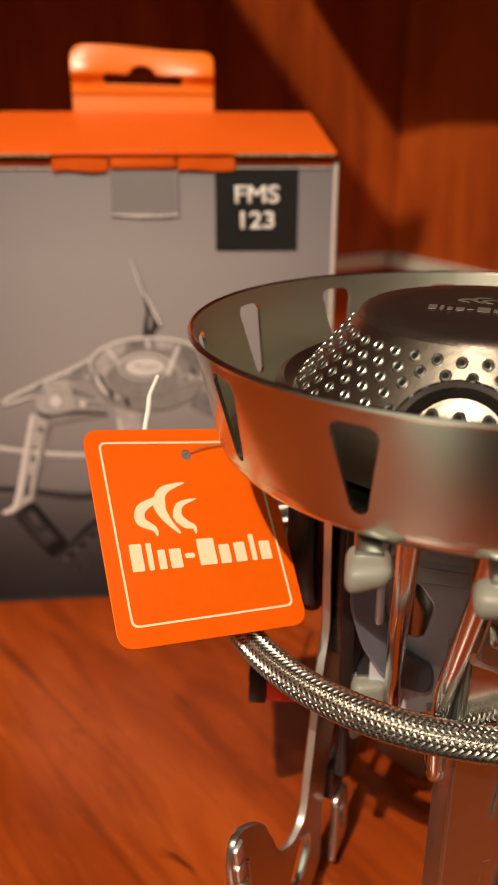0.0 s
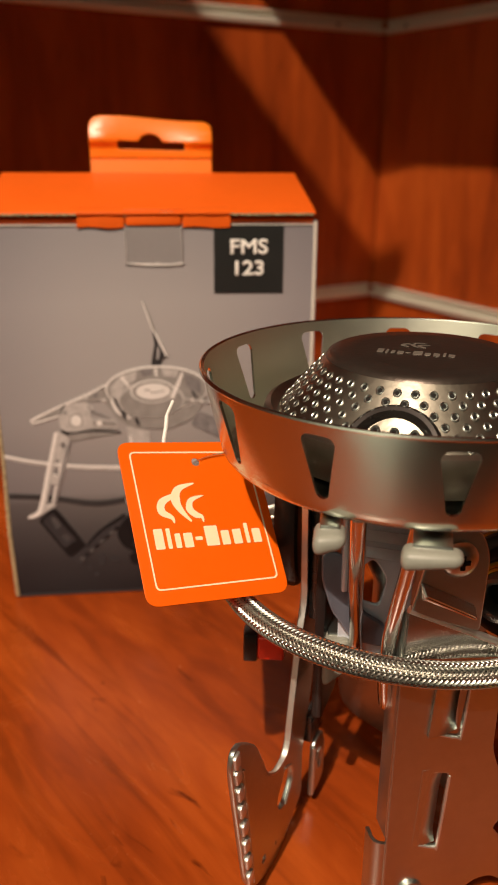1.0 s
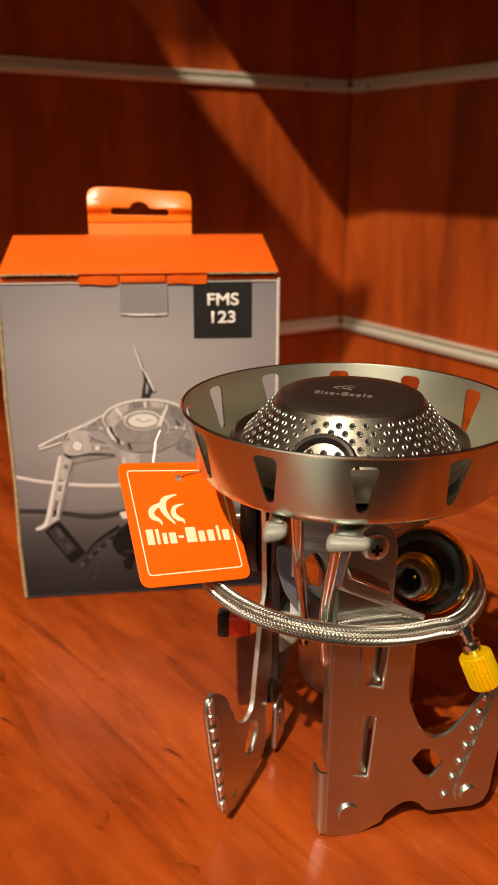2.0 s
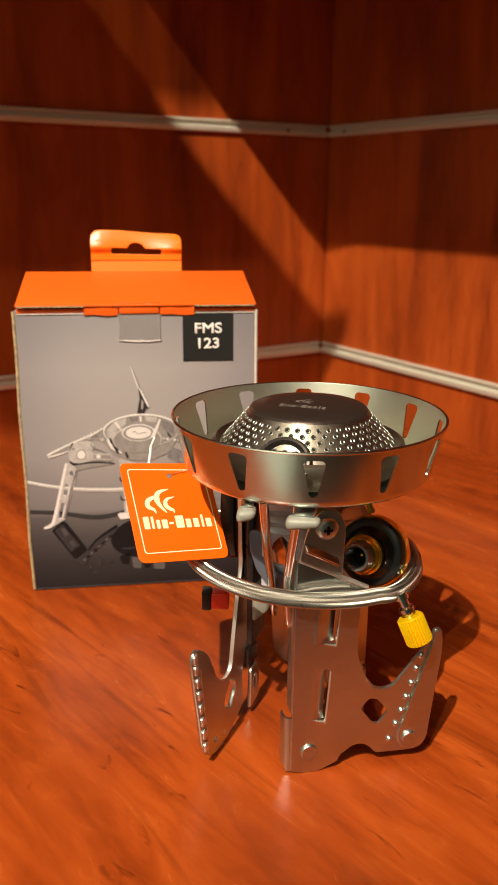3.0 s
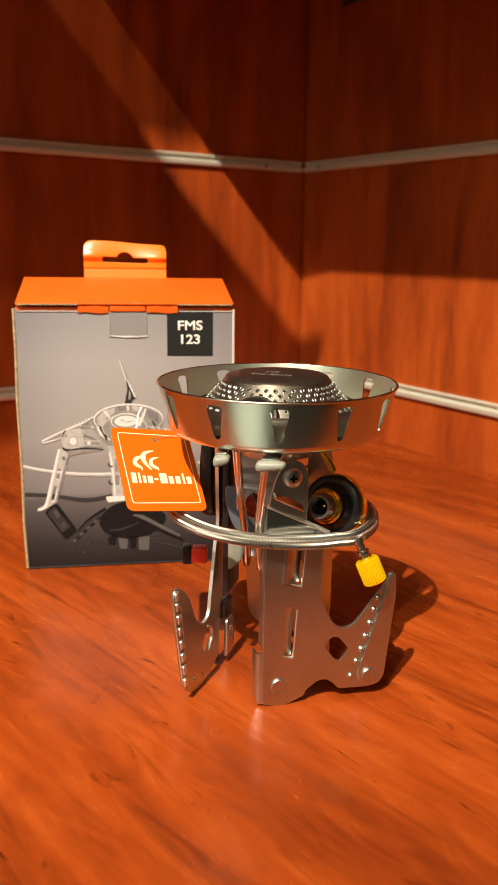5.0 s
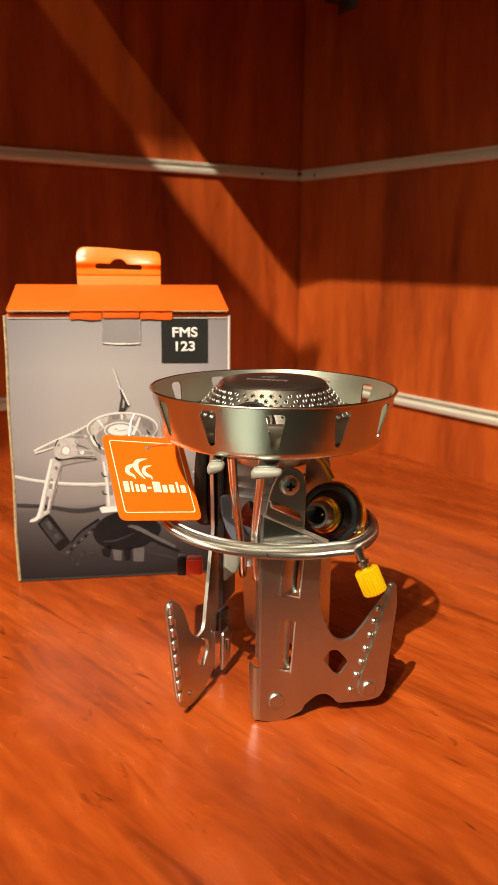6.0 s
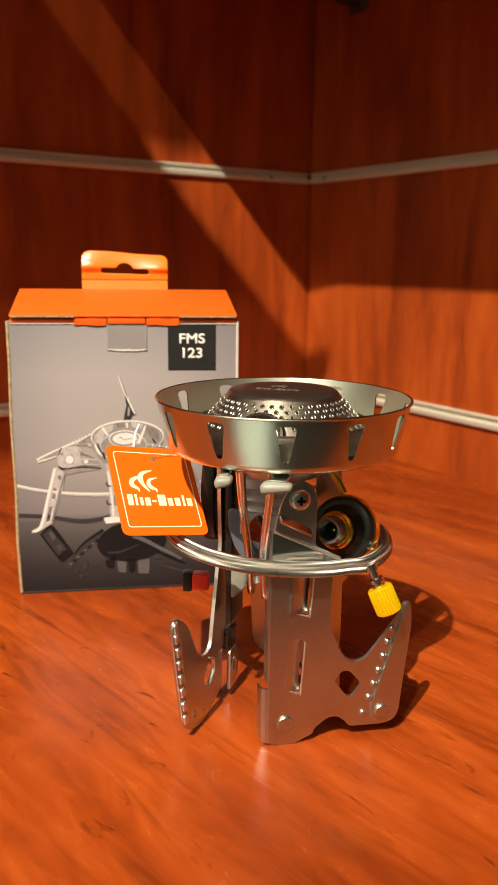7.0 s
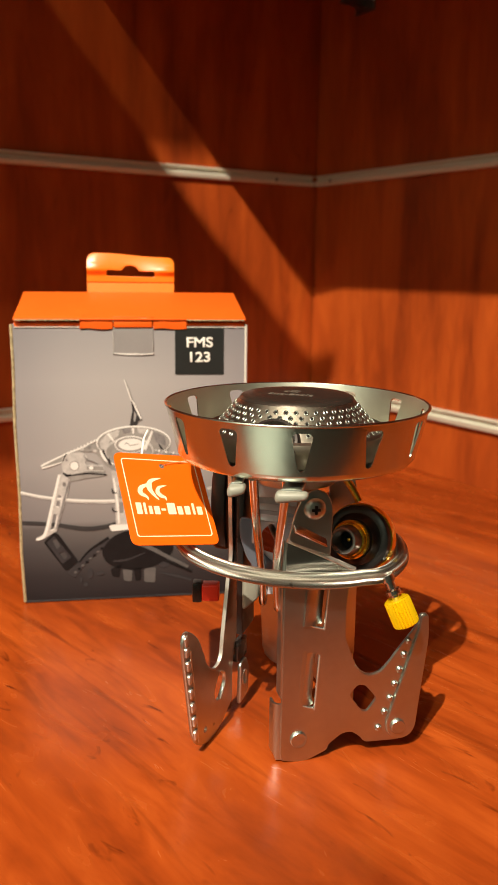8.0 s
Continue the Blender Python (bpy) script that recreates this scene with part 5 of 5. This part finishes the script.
screw_thread = [(0.0053, 0.0070)] + [(0.0053 + 0.0003 * (k % 2), 0.0086 + 0.0007 * k) for k in range(9)] + [(0.0050, 0.0158), (0.0042, 0.0158)] + [(0.0036 + 0.0004 * (k % 2), 0.0152 - 0.0006 * k) for k in range(12)] + [(0.0036, 0.0072)]
part("threaded_socket", lathe(screw_thread, 40), M_DARKSTEEL, connector, "dark threaded steel socket")
# black disc that stands in for the socket's dark depth
part("socket_floor", lathe([(0.0038, 0.0060), (0.0038, 0.0074), (0.0, 0.0074)], 24), M_HOLE, connector)
part("pin", lathe([(0.0007, 0.006), (0.0007, 0.0098), (0.0, 0.0102)], 12), M_GOLD, connector)
part("brass_tube", tube(smooth_path([(0.0220, -0.0130, 0.0930), (0.0199, -0.0100, 0.0990), (0.0164, -0.0050, 0.1060), (0.0134, -0.0010, 0.1118)], 4), 0.0015, 14), M_GOLD, stove, "brass gas tube under the bowl")

KNOB = Vector((0.0185, -0.0430, 0.0585))
KNOB_AXIS = Vector((0.28, -0.38, -1.0)).normalized()


def knurled(radius, length, teeth):
    bm = bmesh.new()
    n, rows = teeth * 4, []
    for z, inset, deep in ((-length / 2, 0.0010, 0), (-length / 2 + 0.0004, 0.0003, 0.4), (-length / 2 + 0.001, 0, 1), (length / 2 - 0.001, 0, 1), (length / 2 - 0.0004, 0.0003, 0.4), (length / 2, 0.0010, 0)):
        row = []
        for i in range(n):
            r = radius - inset - 0.00085 * deep * (1, 0.35, 0.0, 0.35)[i % 4]
            row.append(bm.verts.new((r * math.cos(2 * math.pi * i / n), r * math.sin(2 * math.pi * i / n), z)))
        rows.append(row)
    for a, b in zip(rows, rows[1:]):
        for i in range(n):
            bm.faces.new((a[i], a[(i + 1) % n], b[(i + 1) % n], b[i]))
    bm.faces.new(rows[0][::-1])
    bm.faces.new(rows[-1])
    return bm


knob = part("valve_knob", knurled(0.0050, 0.0108, 26), M_YELLOW, stove, "ribbed yellow anodised valve knob", along(KNOB, KNOB_AXIS))
part("valve_stem", lathe([(0.0, -0.013), (0.0018, -0.013), (0.0018, -0.0095), (0.0028, -0.0090), (0.0028, -0.0075), (0.0016, -0.0070), (0.0016, -0.005), (0.0, -0.005)], 20), M_CHROME, knob)
part("valve_body", tube([KNOB - KNOB_AXIS * 0.0125, KNOB - KNOB_AXIS * 0.0150], 0.0026, 14), M_CHROME, stove)


# mark on the burner cap
for k, loop in enumerate(swooshes(-0.0040, 0.0012, 0.0052) + name_bars(-0.0085, -0.0052, 0.0170, 0.0034)):
    part("cap_mark", plate("cap_mark", loop, [], 0.00008, 0.00002, M_MARK), M_MARK, head, m=pose(-0.001, 0.001, 0.13575, 0, 0, -48))

# ---- hang tag ----
TAG_X, TAG_Y = Vector((0.9863, -0.0594, -0.1540)), Vector((0.1515, 0.6962, 0.7016))
TAG_Z = TAG_X.cross(TAG_Y)
tag.matrix_world = Matrix.Translation((-0.0639, 0.0130, 0.0829)) @ Matrix((TAG_X, TAG_Y, TAG_Z)).transposed().to_4x4()
tagged(tag, "orange square paper hang tag with cream mark, tied to the stove", "hang tag")
tag_hole = [[(x / 1000, y / 1000) for x, y in oval(19.6, 34.8, 1.15, 1.15, 24)]]
card = part("card", plate("card", rounded(M3([(0.3, -0.3), (36.9, -0.2), (36.9, 40.2), (-0.1, 40.3)]), 0.0032, 6), tag_hole, 0.0004, 0.0001, M_TAG), M_TAG, tag)
part("card_edge", plate("card_edge", rounded(M3([(0.3, -0.3), (36.9, -0.2), (36.9, 40.2), (-0.1, 40.3)]), 0.0032, 6), [rounded(M3([(0.6, 0.0), (36.6, 0.1), (36.6, 39.9), (0.2, 40.0)]), 0.003, 6)], 0.0003, 0.00005, M_CREAM), M_CREAM, card)
frame_out = rounded(M3([(3.0, 3.1), (34.8, 3.4), (34.5, 37.4), (2.5, 37.8)]), 0.0014, 4)
frame_in = rounded(M3([(3.35, 3.45), (34.45, 3.75), (34.15, 37.05), (2.85, 37.45)]), 0.0012, 4)
part("border_line", plate("border_line", frame_out, [frame_in], 0.0001, 0.00002, M_CREAM), M_CREAM, card, "thin cream border line", Matrix.Translation((0, 0, 0.00023)))
for k, loop in enumerate(swooshes(0.0074, 0.0188, 0.0102) + name_bars(0.0049, 0.0128, 0.0282, 0.0050)):
    part("printed_mark", plate("printed_mark", loop, [], 0.0001, 0.00002, M_CREAM), M_CREAM, card, m=Matrix.Translation((0, 0, 0.00023 + 0.00003 * (k % 3))))
loose = [(0.0122, 0.0382, -0.0007), (0.0126, 0.0410, -0.0006), (0.0138, 0.0446, -0.0004), (0.0147, 0.0479, -0.0003)]
part("fastener", tube(smooth_path(loose, 5), 0.00050, 8), M_NYLON, tag, "clear plastic loop fastener behind the card")
part("fastener_tip", tube([loose[-1], (0.0150, 0.0485, -0.0003), (0.0172, 0.0522, -0.0001)], 0.00042, 8), M_NYLON, tag)
# thin strand added where the card shows only the shadow of a crease
crease_strand = smooth_path([(0.0196, 0.0349, -0.0004), (0.0200, 0.0350, 0.0005), (0.0240, 0.0362, 0.0008), (0.0300, 0.0371, 0.0011), (0.0360, 0.0384, 0.0009), (0.0410, 0.0400, -0.0012)], 6)
part("crease_strand", tube(crease_strand, 0.00016, 8), M_CREASE, tag, "clear strand in place of a crease shadow")
